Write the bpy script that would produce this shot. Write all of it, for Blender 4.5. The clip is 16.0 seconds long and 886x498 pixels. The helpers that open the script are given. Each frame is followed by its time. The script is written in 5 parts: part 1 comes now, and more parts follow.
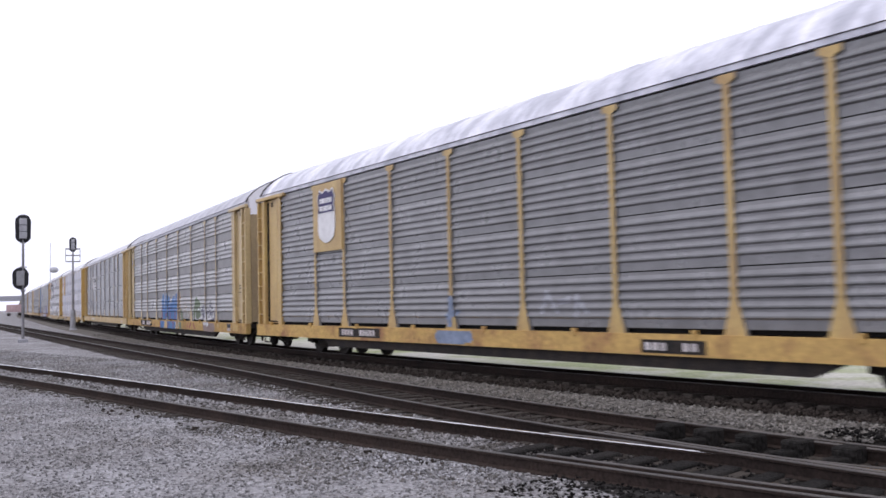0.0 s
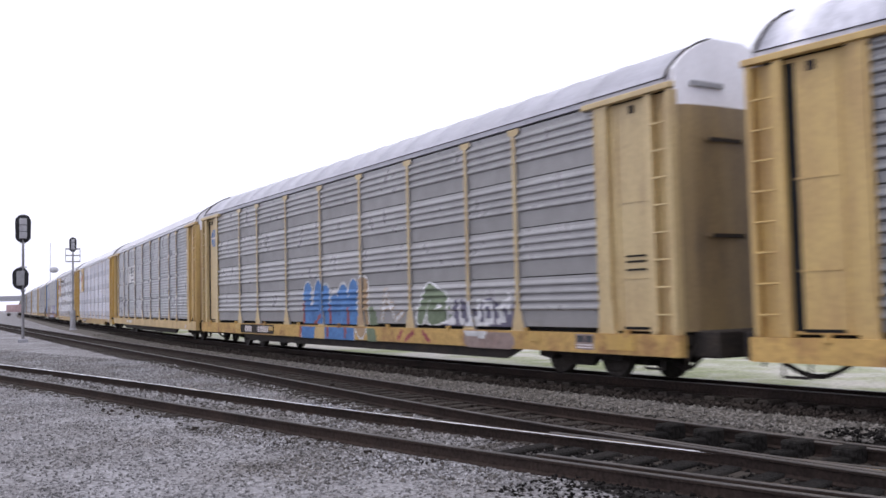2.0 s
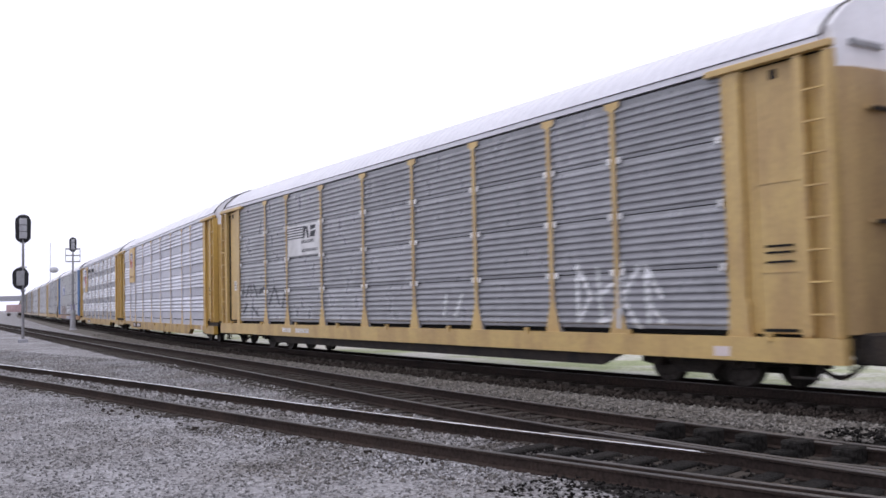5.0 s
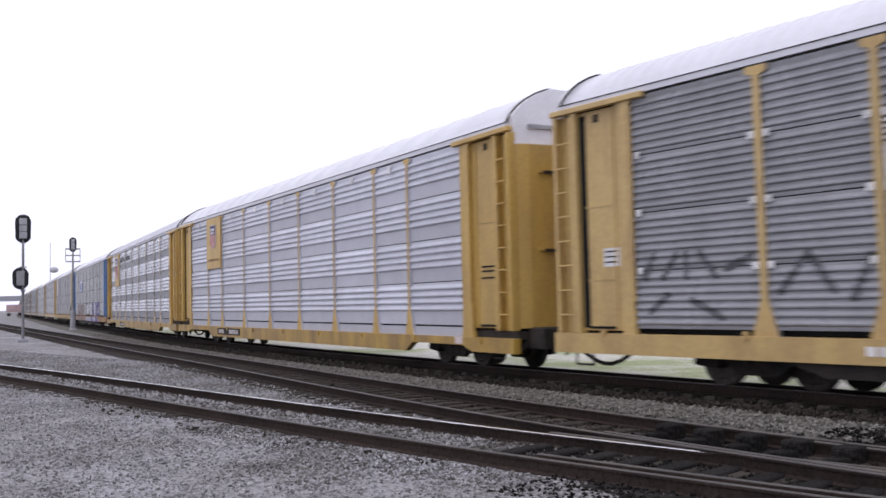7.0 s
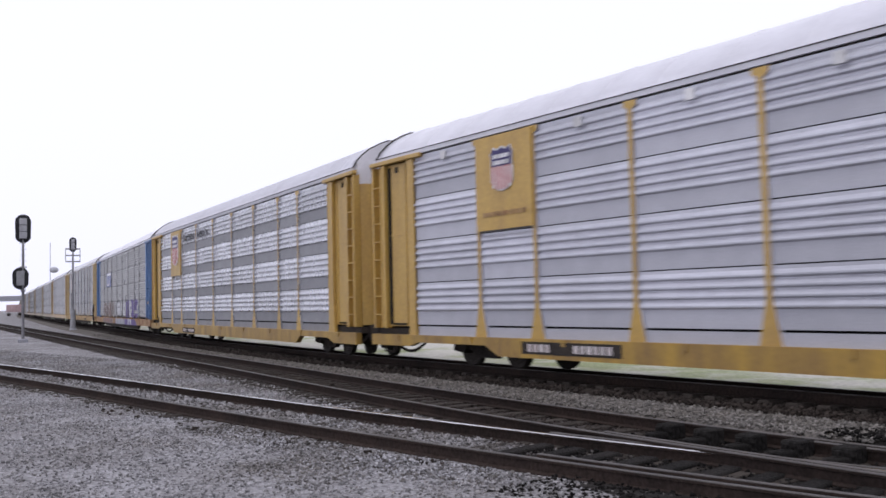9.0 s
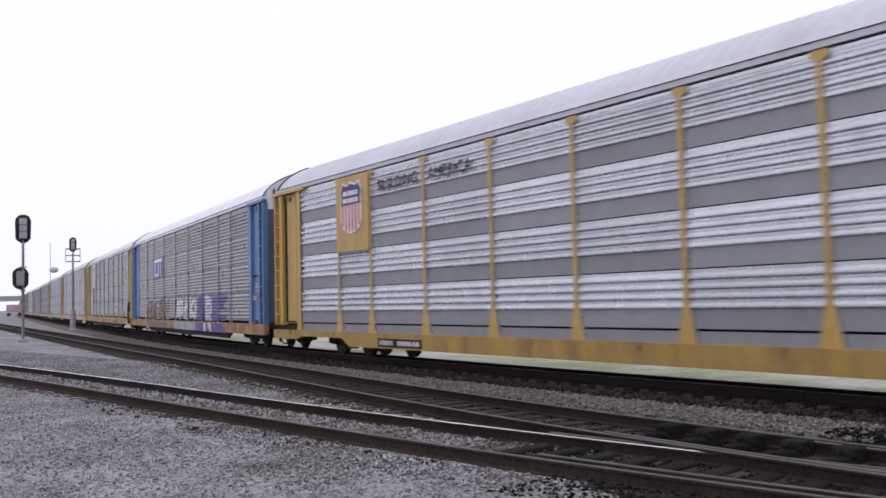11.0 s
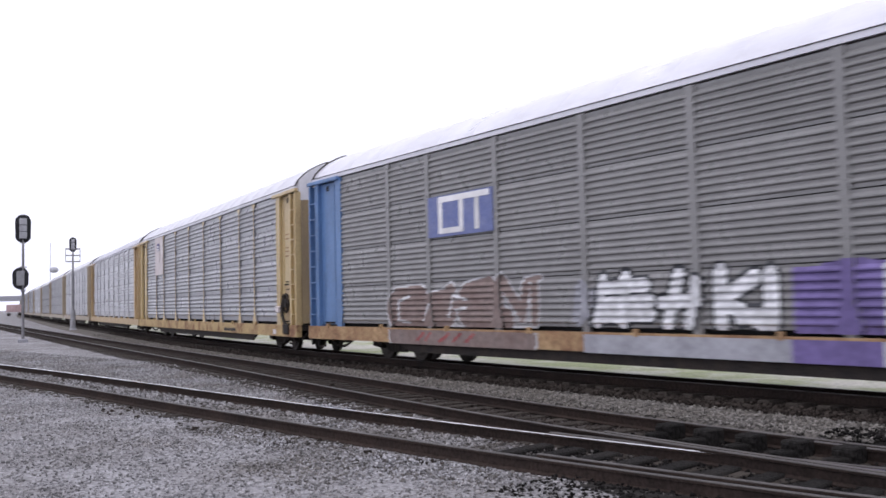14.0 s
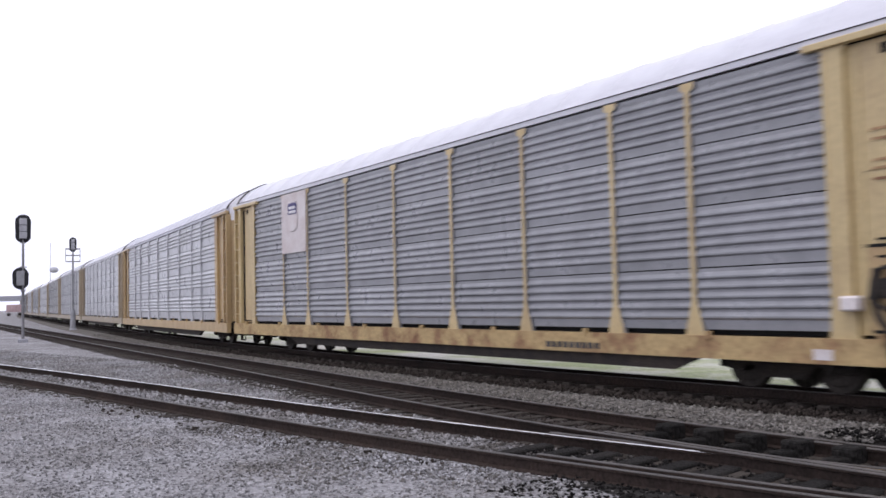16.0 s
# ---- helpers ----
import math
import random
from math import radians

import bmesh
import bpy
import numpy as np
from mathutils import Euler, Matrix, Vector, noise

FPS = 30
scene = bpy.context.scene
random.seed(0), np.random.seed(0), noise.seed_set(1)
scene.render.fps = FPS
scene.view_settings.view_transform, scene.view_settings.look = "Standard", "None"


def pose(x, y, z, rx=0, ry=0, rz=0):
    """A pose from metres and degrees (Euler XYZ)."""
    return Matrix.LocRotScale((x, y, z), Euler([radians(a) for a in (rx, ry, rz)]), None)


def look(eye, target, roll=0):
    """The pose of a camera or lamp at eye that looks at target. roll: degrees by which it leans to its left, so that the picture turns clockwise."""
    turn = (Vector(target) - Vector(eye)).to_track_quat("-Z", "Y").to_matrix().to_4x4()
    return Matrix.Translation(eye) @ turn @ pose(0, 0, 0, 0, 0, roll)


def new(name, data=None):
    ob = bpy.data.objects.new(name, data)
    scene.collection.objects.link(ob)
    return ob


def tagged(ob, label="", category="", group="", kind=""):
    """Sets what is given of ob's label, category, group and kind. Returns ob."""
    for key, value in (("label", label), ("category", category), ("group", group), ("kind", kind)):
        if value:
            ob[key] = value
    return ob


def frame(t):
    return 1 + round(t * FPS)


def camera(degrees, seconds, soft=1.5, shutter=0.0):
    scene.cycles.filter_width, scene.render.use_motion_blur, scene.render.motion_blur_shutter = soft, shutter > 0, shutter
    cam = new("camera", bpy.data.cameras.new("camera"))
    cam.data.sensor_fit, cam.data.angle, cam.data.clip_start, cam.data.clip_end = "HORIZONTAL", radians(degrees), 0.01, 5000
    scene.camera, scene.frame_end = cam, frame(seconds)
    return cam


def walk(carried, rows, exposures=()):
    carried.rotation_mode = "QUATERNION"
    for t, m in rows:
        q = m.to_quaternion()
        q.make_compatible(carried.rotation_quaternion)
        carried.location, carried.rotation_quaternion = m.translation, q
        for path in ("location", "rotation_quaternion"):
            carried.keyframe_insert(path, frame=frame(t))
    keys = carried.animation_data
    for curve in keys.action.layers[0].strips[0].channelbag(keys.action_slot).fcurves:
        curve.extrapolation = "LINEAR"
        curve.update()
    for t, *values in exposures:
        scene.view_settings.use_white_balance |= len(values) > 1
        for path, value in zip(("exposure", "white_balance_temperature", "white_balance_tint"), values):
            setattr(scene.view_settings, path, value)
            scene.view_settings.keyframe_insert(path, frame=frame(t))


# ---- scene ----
PITCH = radians(3.164)
EYE = (0.0, 0.0, 1.595)
cam = camera(51.25, 16.0, soft=1.6, shutter=0.4)
STAND = look(EYE, (0.0, 10 * math.cos(PITCH), EYE[2] + 10 * math.sin(PITCH)), -1.325)
walk(cam, [(0.0, STAND), (16.0, STAND)],
     exposures=[(0.0, 0.2), (4.2, 0.2), (6.5, 0.15), (7.3, 0.06), (9.0, -0.04), (12.0, -0.04), (12.6, 0.06), (13.6, 0.2), (16.0, 0.22)])

# ---- overcast daylight ----
world = bpy.data.worlds.new("overcast")
world.use_nodes = True
scene.world = world
wn, wl = world.node_tree.nodes, world.node_tree.links
sky = wn.new("ShaderNodeTexSky")
sky.sky_type, sky.sun_disc = "NISHITA", False
sky.sun_elevation, sky.sun_rotation = radians(70), radians(212)
sky.air_density, sky.dust_density = 1.0, 6.0
soften = wn.new("ShaderNodeHueSaturation")
soften.inputs["Saturation"].default_value = 0.25
cloud = wn.new("ShaderNodeMix")
cloud.data_type = "RGBA"
cloud.inputs[0].default_value = 0.85
cloud.inputs[7].default_value = (11.5, 11.6, 13.7, 1)
back = wn["Background"]
back.inputs[1].default_value = 0.1
wl.new(sky.outputs[0], soften.inputs["Color"])
wl.new(soften.outputs[0], cloud.inputs[6])
wl.new(cloud.outputs[2], back.inputs[0])

sun_data = bpy.data.lights.new("sun", "SUN")
sun_data.energy, sun_data.angle, sun_data.color = 0.7, radians(25), (1.0, 0.97, 0.93)
sun = new("sun", sun_data)
sun.matrix_world = look((0, 0, 60), (11.5, 18.4, 0))


# ---- materials ----
def surface(name, base, rough=0.7, metal=0.0, grain=30.0, amount=0.25, stain=None, stain_scale=1.2,
            stain_at=0.55, stain_soft=0.2, stretch=(1, 1, 1), bump=0.15, pick="object", spread=0.15, bump_size=None, shine=0.3):
    """Base colour with fine grain, larger stains, variation from piece to piece and fine relief."""
    m = bpy.data.materials.new(name)
    m.use_nodes = True
    n, l = m.node_tree.nodes, m.node_tree.links
    bsdf = n["Principled BSDF"]
    coord = n.new("ShaderNodeTexCoord")
    if pick == "island":
        chance = n.new("ShaderNodeNewGeometry").outputs["Random Per Island"]
    else:
        chance = n.new("ShaderNodeObjectInfo").outputs["Random"]
    shift = n.new("ShaderNodeVectorMath")
    shift.operation = "MULTIPLY_ADD"
    shift.inputs[1].default_value = stretch
    wide = n.new("ShaderNodeMath")
    wide.operation = "MULTIPLY"
    wide.inputs[1].default_value = 37.0 if pick == "object" else 0.0
    l.new(chance, wide.inputs[0])
    l.new(coord.outputs["Object"], shift.inputs[0])
    l.new(wide.outputs[0], shift.inputs[2])
    fine = n.new("ShaderNodeTexNoise")
    fine.inputs["Scale"].default_value, fine.inputs["Detail"].default_value = grain, 6
    l.new(coord.outputs["Object"], fine.inputs["Vector"])
    big = n.new("ShaderNodeTexNoise")
    big.inputs["Scale"].default_value, big.inputs["Detail"].default_value = stain_scale, 5
    big.inputs["Roughness"].default_value = 0.65
    l.new(shift.outputs[0], big.inputs["Vector"])
    tone = n.new("ShaderNodeMapRange")
    tone.inputs[1].default_value, tone.inputs[2].default_value = 0.25, 0.75
    tone.inputs[3].default_value, tone.inputs[4].default_value = 1 - amount, 1 + amount
    l.new(fine.outputs[0], tone.inputs[0])
    vary = n.new("ShaderNodeMapRange")
    vary.inputs[3].default_value, vary.inputs[4].default_value = 1 - spread, 1 + spread
    l.new(chance, vary.inputs[0])
    times = n.new("ShaderNodeMath")
    times.operation = "MULTIPLY"
    l.new(tone.outputs[0], times.inputs[0])
    l.new(vary.outputs[0], times.inputs[1])
    blend = n.new("ShaderNodeMix")
    blend.data_type = "RGBA"
    blend.inputs[6].default_value = (*base, 1)
    blend.inputs[7].default_value = (*(stain or [c * 0.6 for c in base]), 1)
    edge = n.new("ShaderNodeMapRange")
    edge.inputs[1].default_value, edge.inputs[2].default_value = stain_at - stain_soft, stain_at + stain_soft
    l.new(big.outputs[0], edge.inputs[0])
    l.new(edge.outputs[0], blend.inputs[0])
    scale = n.new("ShaderNodeVectorMath")
    scale.operation = "SCALE"
    l.new(blend.outputs[2], scale.inputs[0])
    l.new(times.outputs[0], scale.inputs["Scale"])
    l.new(scale.outputs[0], bsdf.inputs["Base Color"])
    wear = n.new("ShaderNodeMapRange")
    wear.inputs[3].default_value, wear.inputs[4].default_value = max(0.05, rough - 0.12), min(1, rough + 0.12)
    l.new(big.outputs[0], wear.inputs[0])
    l.new(wear.outputs[0], bsdf.inputs["Roughness"])
    bsdf.inputs["Metallic"].default_value = metal
    bsdf.inputs["Specular IOR Level"].default_value = shine
    if bump:
        relief = n.new("ShaderNodeBump")
        relief.inputs["Strength"].default_value, relief.inputs["Distance"].default_value = bump, bump_size or 0.02
        l.new(fine.outputs[0], relief.inputs["Height"])
        l.new(relief.outputs[0], bsdf.inputs["Normal"])
    return m


RUN = (6.0, 1.0, 0.7)
M_GRAVEL = surface("grey_gravel", shine=0.08, base=(0.268, 0.262, 0.274), rough=0.95, grain=14, amount=0.55, stain=(0.13, 0.12, 0.118), stain_scale=0.35, bump=0.9, bump_size=0.05)
M_STONE = surface("crushed_stone", shine=0.08, base=(0.305, 0.3, 0.312), rough=0.9, grain=25, amount=0.2, pick="island", spread=0.52, stain=(0.17, 0.155, 0.145), stain_scale=0.5, bump=0.2)
M_STONE_PALE = surface("pale_crushed_stone", shine=0.08, base=(0.175, 0.163, 0.153), rough=0.9, grain=25, amount=0.2, pick="island", spread=0.5, bump=0.2, stain=(0.13, 0.118, 0.105))
M_STONE_DARKER = surface("darker_grey_stone", shine=0.08, base=(0.15, 0.138, 0.132), rough=0.95, grain=25, amount=0.25, pick="island", spread=0.5, bump=0.2)
M_STONE_BROWN = surface("brown_dusty_stone", shine=0.08, base=(0.042, 0.034, 0.030), rough=0.95, grain=25, amount=0.25, pick="island", spread=0.5, bump=0.2)
M_BED = surface("brown_ballast", shine=0.08, base=(0.030, 0.025, 0.022), rough=0.95, grain=18, amount=0.5, stain=(0.048, 0.04, 0.035), stain_scale=0.5, bump=0.9, bump_size=0.05)
M_BED_PALE = surface("pale_ballast", shine=0.08, base=(0.13, 0.12, 0.112), rough=0.95, grain=18, amount=0.5, stain=(0.09, 0.08, 0.07), stain_scale=0.7, bump=0.9, bump_size=0.05)
M_BED_MID = surface("dirty_ballast", shine=0.08, base=(0.07, 0.062, 0.06), rough=0.95, grain=18, amount=0.5, stain=(0.035, 0.031, 0.03), stain_scale=0.6, bump=0.9, bump_size=0.05)
# oil and grease black, with lens vignetting also put into the colour
M_OIL_VIGNETTE = surface("oily_vignetted_ballast", shine=0.08, base=(0.015, 0.014, 0.0135), rough=0.85, grain=18, amount=0.6, stain=(0.03, 0.027, 0.025), stain_scale=0.9, stain_at=0.6, bump=0.9, bump_size=0.05)
M_STONE_OIL_VIGNETTE = surface("oily_vignetted_stone", shine=0.05, base=(0.016, 0.0145, 0.014), rough=0.8, grain=25, amount=0.25, pick="island", spread=0.6, bump=0.2)
M_LOT = surface("pale_gravel_lot", (0.42, 0.405, 0.36), 0.95, grain=9, amount=0.3, stain=(0.24, 0.27, 0.14), stain_scale=0.25, stain_at=0.53, stain_soft=0.08, bump=0.4)
M_TIE = surface("creosoted_wood", shine=0.06, base=(0.038, 0.032, 0.028), rough=0.85, grain=40, amount=0.4, stain=(0.06, 0.052, 0.046), stain_scale=2.5, stretch=(1, 1, 1), bump=0.4)
M_RAIL = surface("rusty_rail", shine=0.06, base=(0.026, 0.020, 0.018), rough=0.85, metal=0.0, grain=22, amount=0.4, stain=(0.045, 0.032, 0.027), stain_scale=1.5)
M_RAIL_TOP = surface("worn_rail_head", (0.85, 0.84, 0.84), 0.22, metal=0.95, grain=40, amount=0.15, stain=(0.3, 0.28, 0.27), bump=0.05)
M_RAIL_DULL = surface("dull_rail_head", (0.11, 0.10, 0.095), 0.5, metal=0.3, grain=40, amount=0.2, bump=0.05)
M_BLACK = surface("grimy_black_steel", shine=0.08, base=(0.028, 0.026, 0.026), rough=0.75, grain=25, amount=0.4, stain=(0.06, 0.048, 0.04), stain_scale=3)
# near-black for shaded insides and gaps, and for stencil print
M_DARK = surface("black_shade_and_print", shine=0.08, base=(0.02, 0.02, 0.021), rough=0.9, bump=0)
M_WHEEL = surface("wheel_steel", shine=0.08, base=(0.06, 0.052, 0.047), rough=0.6, metal=0.4, grain=20, amount=0.3)
M_SIGNAL = surface("black_signal_plate", (0.02, 0.02, 0.024), 0.6, bump=0.05)
M_SIGNAL_BOX = surface("grey_signal_box", (0.34, 0.34, 0.36), 0.6, bump=0.05)
M_MAST = surface("grey_mast_paint", (0.24, 0.235, 0.25), 0.6, bump=0.1)
M_WHITE = surface("white_paint", (0.78, 0.77, 0.78), 0.6, grain=20, amount=0.08, stain=(0.55, 0.54, 0.54), stain_scale=1.5, bump=0.03)
M_FADED = surface("chalky_white_paint", (0.62, 0.58, 0.58), 0.7, grain=20, amount=0.1, stain=(0.5, 0.42, 0.41), stain_scale=1.5, bump=0.03)
M_NAVY = surface("navy_blue_paint", (0.07, 0.06, 0.16), 0.6, grain=20, amount=0.15, bump=0.03)
M_PLATE = surface("faded_blue_plate_paint", (0.12, 0.15, 0.33), 0.6, grain=20, amount=0.2, stain=(0.2, 0.22, 0.36), stain_scale=2, bump=0.03)
M_RED = surface("faded_red_paint", (0.5, 0.13, 0.12), 0.6, grain=20, amount=0.15, bump=0.03)
M_SPRAY_BLUE = surface("blue_spray_paint", (0.07, 0.18, 0.40), 0.6, grain=9, amount=0.25, stain=(0.05, 0.12, 0.28), stain_scale=2, bump=0.05)
M_SPRAY_RED = surface("dark_red_spray_paint", (0.33, 0.09, 0.09), 0.65, grain=9, amount=0.2, bump=0.05)
M_SPRAY_WHITE = surface("white_spray_paint", (0.66, 0.66, 0.68), 0.65, grain=6, amount=0.25, stain=(0.35, 0.35, 0.36), stain_scale=3, bump=0.05)
M_SPRAY_GREEN = surface("olive_green_spray_paint", (0.16, 0.20, 0.13), 0.65, grain=9, amount=0.2, bump=0.05)
M_SPRAY_TAN = surface("tan_spray_paint", (0.40, 0.28, 0.17), 0.65, grain=9, amount=0.2, bump=0.05)
M_SPRAY_PURPLE = surface("purple_spray_paint", (0.17, 0.13, 0.31), 0.65, grain=9, amount=0.25, bump=0.05)
M_SPRAY_BROWN = surface("brown_grey_spray_paint", (0.20, 0.14, 0.125), 0.65, grain=9, amount=0.25, stain=(0.27, 0.22, 0.205), stain_scale=2, bump=0.05)
M_SPRAY_DARK = surface("dark_grey_spray_paint", (0.055, 0.057, 0.065), 0.7, grain=9, amount=0.3, bump=0.05)
M_SPRAY_BACK = surface("violet_grey_spray_paint", (0.15, 0.14, 0.2), 0.7, grain=9, amount=0.3, bump=0.05)
M_SPRAY_SLATE = surface("washed_out_spray_paint", (0.13, 0.132, 0.145), 0.7, grain=7, amount=0.4, bump=0.05)
M_SPRAY_SKY = surface("thin_blue_spray_paint", (0.24, 0.29, 0.40), 0.7, grain=7, amount=0.3, bump=0.05)
M_BAND = surface("grey_rolled_paint", (0.38, 0.38, 0.42), 0.7, grain=8, amount=0.2, bump=0.05)
M_RUST = surface("rusted_yellow_paint", (0.44, 0.30, 0.16), 0.75, grain=12, amount=0.3, stain=(0.17, 0.075, 0.045), stain_scale=1.6, stain_at=0.52, bump=0.1)
M_LETTER = surface("black_lettering", (0.03, 0.03, 0.035), 0.6, bump=0)
# pale grey and washed-out red with distance haze mixed into the colour
M_HAZE = surface("far_hazed_grey", (0.42, 0.42, 0.46), 0.9, bump=0)
M_FAR_RED = surface("far_hazed_red_paint", (0.5, 0.36, 0.37), 0.8, bump=0)


# ---- mesh helpers ----
def mesh_of(name, verts, faces, material=None, smooth=False):
    me = bpy.data.meshes.new(name)
    me.from_pydata(verts, [], faces)
    me.update()
    if material:
        me.materials.append(material)
    if smooth:
        for p in me.polygons:
            p.use_smooth = True
    return me


def put(name, me, parent=None, m=None, label=""):
    ob = new(name, me)
    if parent is not None:
        ob.parent = parent
    if m is not None:
        ob.matrix_basis = m
    if label:
        ob["label"] = label
    return ob


def part(name, bm, material, parent, label=""):
    me = bpy.data.meshes.new(name)
    bmesh.ops.recalc_face_normals(bm, faces=bm.faces)
    bm.to_mesh(me)
    bm.free()
    me.materials.append(material)
    return put(name, me, parent, None, label)


def block(bm, x0, x1, y0, y1, z0, z1, bevel=0.0):
    m = Matrix.Translation(((x0 + x1) / 2, (y0 + y1) / 2, (z0 + z1) / 2)) @ Matrix.Diagonal((abs(x1 - x0), abs(y1 - y0), abs(z1 - z0), 1))
    made = bmesh.ops.create_cube(bm, size=1, matrix=m)["verts"]
    if bevel:
        edges = list({e for v in made for e in v.link_edges})
        bmesh.ops.bevel(bm, geom=edges, offset=bevel, segments=1, affect="EDGES")


def rod(bm, a, b, r, r2=None, sides=8):
    a, b = Vector(a), Vector(b)
    m = Matrix.Translation((a + b) / 2) @ (b - a).to_track_quat("Z", "Y").to_matrix().to_4x4()
    bmesh.ops.create_cone(bm, cap_ends=True, segments=sides, radius1=r, radius2=r if r2 is None else r2, depth=(b - a).length, matrix=m)


def plate(bm, outline, y0, y1):
    """A flat plate: an outline in x and z, between the depths y0 and y1."""
    a = [bm.verts.new((x, y0, z)) for x, z in outline]
    b = [bm.verts.new((x, y1, z)) for x, z in outline]
    n = len(outline)
    bm.faces.new(a)
    bm.faces.new(b[::-1])
    for i in range(n):
        bm.faces.new((a[i], b[i], b[(i + 1) % n], a[(i + 1) % n]))


# ---- the lines of the three tracks ----
class Line:
    """A track's line: distance s along it, growing away from the eye; o metres to the side away from the eye."""

    def __init__(self, x0, y0, heading, knots, bends, lo, hi):
        self.s = np.arange(lo, hi + 0.25, 0.25)
        c = np.interp(self.s, knots, bends)
        a = np.concatenate([[0], np.cumsum((c[1:] + c[:-1]) / 2 * 0.25)])
        self.a = a + heading - np.interp(0, self.s, a)
        mid = (self.a[1:] + self.a[:-1]) / 2
        x = np.concatenate([[0], np.cumsum(-np.sin(mid) * 0.25)])
        y = np.concatenate([[0], np.cumsum(np.cos(mid) * 0.25)])
        self.x = x - np.interp(0, self.s, x) + x0
        self.y = y - np.interp(0, self.s, y) + y0

    def at(self, s, o=0.0):
        a = np.interp(s, self.s, self.a)
        return np.interp(s, self.s, self.x) + o * np.cos(a), np.interp(s, self.s, self.y) + o * np.sin(a), a

    def away(self, px, py):
        """How far each point lies to the side of the line (positive away from the eye)."""
        out = np.empty(len(px))
        xs, ys, cs, sn = self.x[::4], self.y[::4], np.cos(self.a[::4]), np.sin(self.a[::4])
        for i in range(0, len(px), 4000):
            dx, dy = px[i:i + 4000, None] - xs, py[i:i + 4000, None] - ys
            k = np.argmin(dx * dx + dy * dy, axis=1)
            r = np.arange(len(k))
            out[i:i + 4000] = dx[r, k] * cs[k] + dy[r, k] * sn[k]
        return out


HALF_CAR = 1.52
CANT = 0.10
TRAIN = Line(0.0 + HALF_CAR * 0.8416, 22.238 + HALF_CAR * 0.5402, 0.57059,
             [-230, -70, -20, 15, 50, 90, 140, 230, 300], [0, -0.0044, -0.00445, -0.00366, 0.00062, -0.0006, 0.0003, -0.0004, 0], -230, 1500)
NEAR_Z, MID_Z = -0.20, -0.165
NEAR = Line(-0.3036, 13.0, 0.73911, [-14, -8, 2, 12, 25, 60], [0, -0.019, -0.0065, 0.0028, 0.0015, 0], -60, 400)
MID = Line(2.2978, 13.0, 0.57364, [-14, -6, 4, 14, 30, 45], [-0.019, -0.0185, -0.0077, 0.00225, -0.0008, 0], -20, 900)


def sweep(name, line, outline, s0, s1, step=1.0, material=None, parent=None, label="", z=0.0):
    """A closed outline (side, height) drawn along a line."""
    ss = np.arange(s0, s1 + step / 2, step)
    verts, faces, n = [], [], len(outline)
    for s in ss:
        for o, h in outline:
            x, y, _ = line.at(s, o)
            verts.append((x, y, h + z))
    for i in range(len(ss) - 1):
        for j in range(n):
            k = (j + 1) % n
            faces.append((i * n + j, i * n + k, (i + 1) * n + k, (i + 1) * n + j))
    faces.append(tuple(range(n)))
    faces.append(tuple(range((len(ss) - 1) * n, len(ss) * n))[::-1])
    me = mesh_of(name, verts, faces, material)
    bm = bmesh.new()
    bm.from_mesh(me)
    bmesh.ops.recalc_face_normals(bm, faces=bm.faces)
    bm.to_mesh(me)
    bm.free()
    return put(name, me, parent, None, label)


# ---- ground ----
def steps_from(centre_lo, centre_hi, step, reach):
    mid = list(np.arange(centre_lo, centre_hi, step))
    lo, hi, d = [], [], step
    a, b = centre_lo, centre_hi
    while b < reach:
        d *= 1.25
        a, b = a - d, b + d
        lo.append(a)
        hi.append(b)
    return np.array(lo[::-1] + mid + [centre_hi] + hi)


def make_ground():
    xs, ys = steps_from(-34, 14, 0.3, 2600), steps_from(4, 62, 0.3, 2600)
    gx, gy = np.meshgrid(xs, ys)
    px, py = gx.ravel(), gy.ravel()
    d = -TRAIN.away(px, py)
    z = np.full(len(px), -0.40)
    z += 0.05 * np.exp(-((px + 2) ** 2 + (py - 7) ** 2) / 40.0)
    z = np.where(d < -3.5, -0.34, z)
    rough = np.array([noise.noise((x * 0.8, y * 0.8, 0)) * 0.025 + noise.noise((x * 3, y * 3, 5)) * 0.012 for x, y in zip(px, py)])
    z += np.where(np.hypot(px, py) < 90, rough, 0)
    z = np.where(d < -0.5, np.minimum(z, -0.38), z)
    w, h = len(xs), len(ys)
    i = np.arange((h - 1) * (w - 1))
    a = (i // (w - 1)) * w + i % (w - 1)
    faces = np.stack([a, a + 1, a + w + 1, a + w], 1)
    me = mesh_of("ground", np.stack([px, py, z], 1).tolist(), faces.tolist(), M_GRAVEL, True)
    tagged(put("ground", me), "grey crushed gravel yard ground beside the tracks", "ground", kind="structure")


make_ground()
tagged(sweep("ballast_bed", TRAIN, [(-2.3, -0.5), (-2.0, -0.25), (-1.5, -0.2), (1.0, -0.31), (1.2, -0.5)], -200, 700, 1.0, M_BED),
       "brown oily ballast bed under the main track", "ballast", kind="structure")
tagged(sweep("ballast_strip", TRAIN, [(-3.2, -0.5), (-2.95, -0.315), (-2.05, -0.235), (-1.95, -0.5)], -11.2, 400, 1.0, M_BED_PALE),
       "pale clean ballast strip between the tracks", "ballast", kind="structure")
tagged(sweep("oily_shoulder", TRAIN, [(-3.2, -0.5), (-2.95, -0.325), (-2.05, -0.24), (-1.95, -0.5)], -60, -11.2, 0.5, M_OIL_VIGNETTE),
       "black oily ballast shoulder beside the main track, darkened for lens vignetting", "ballast", kind="structure")
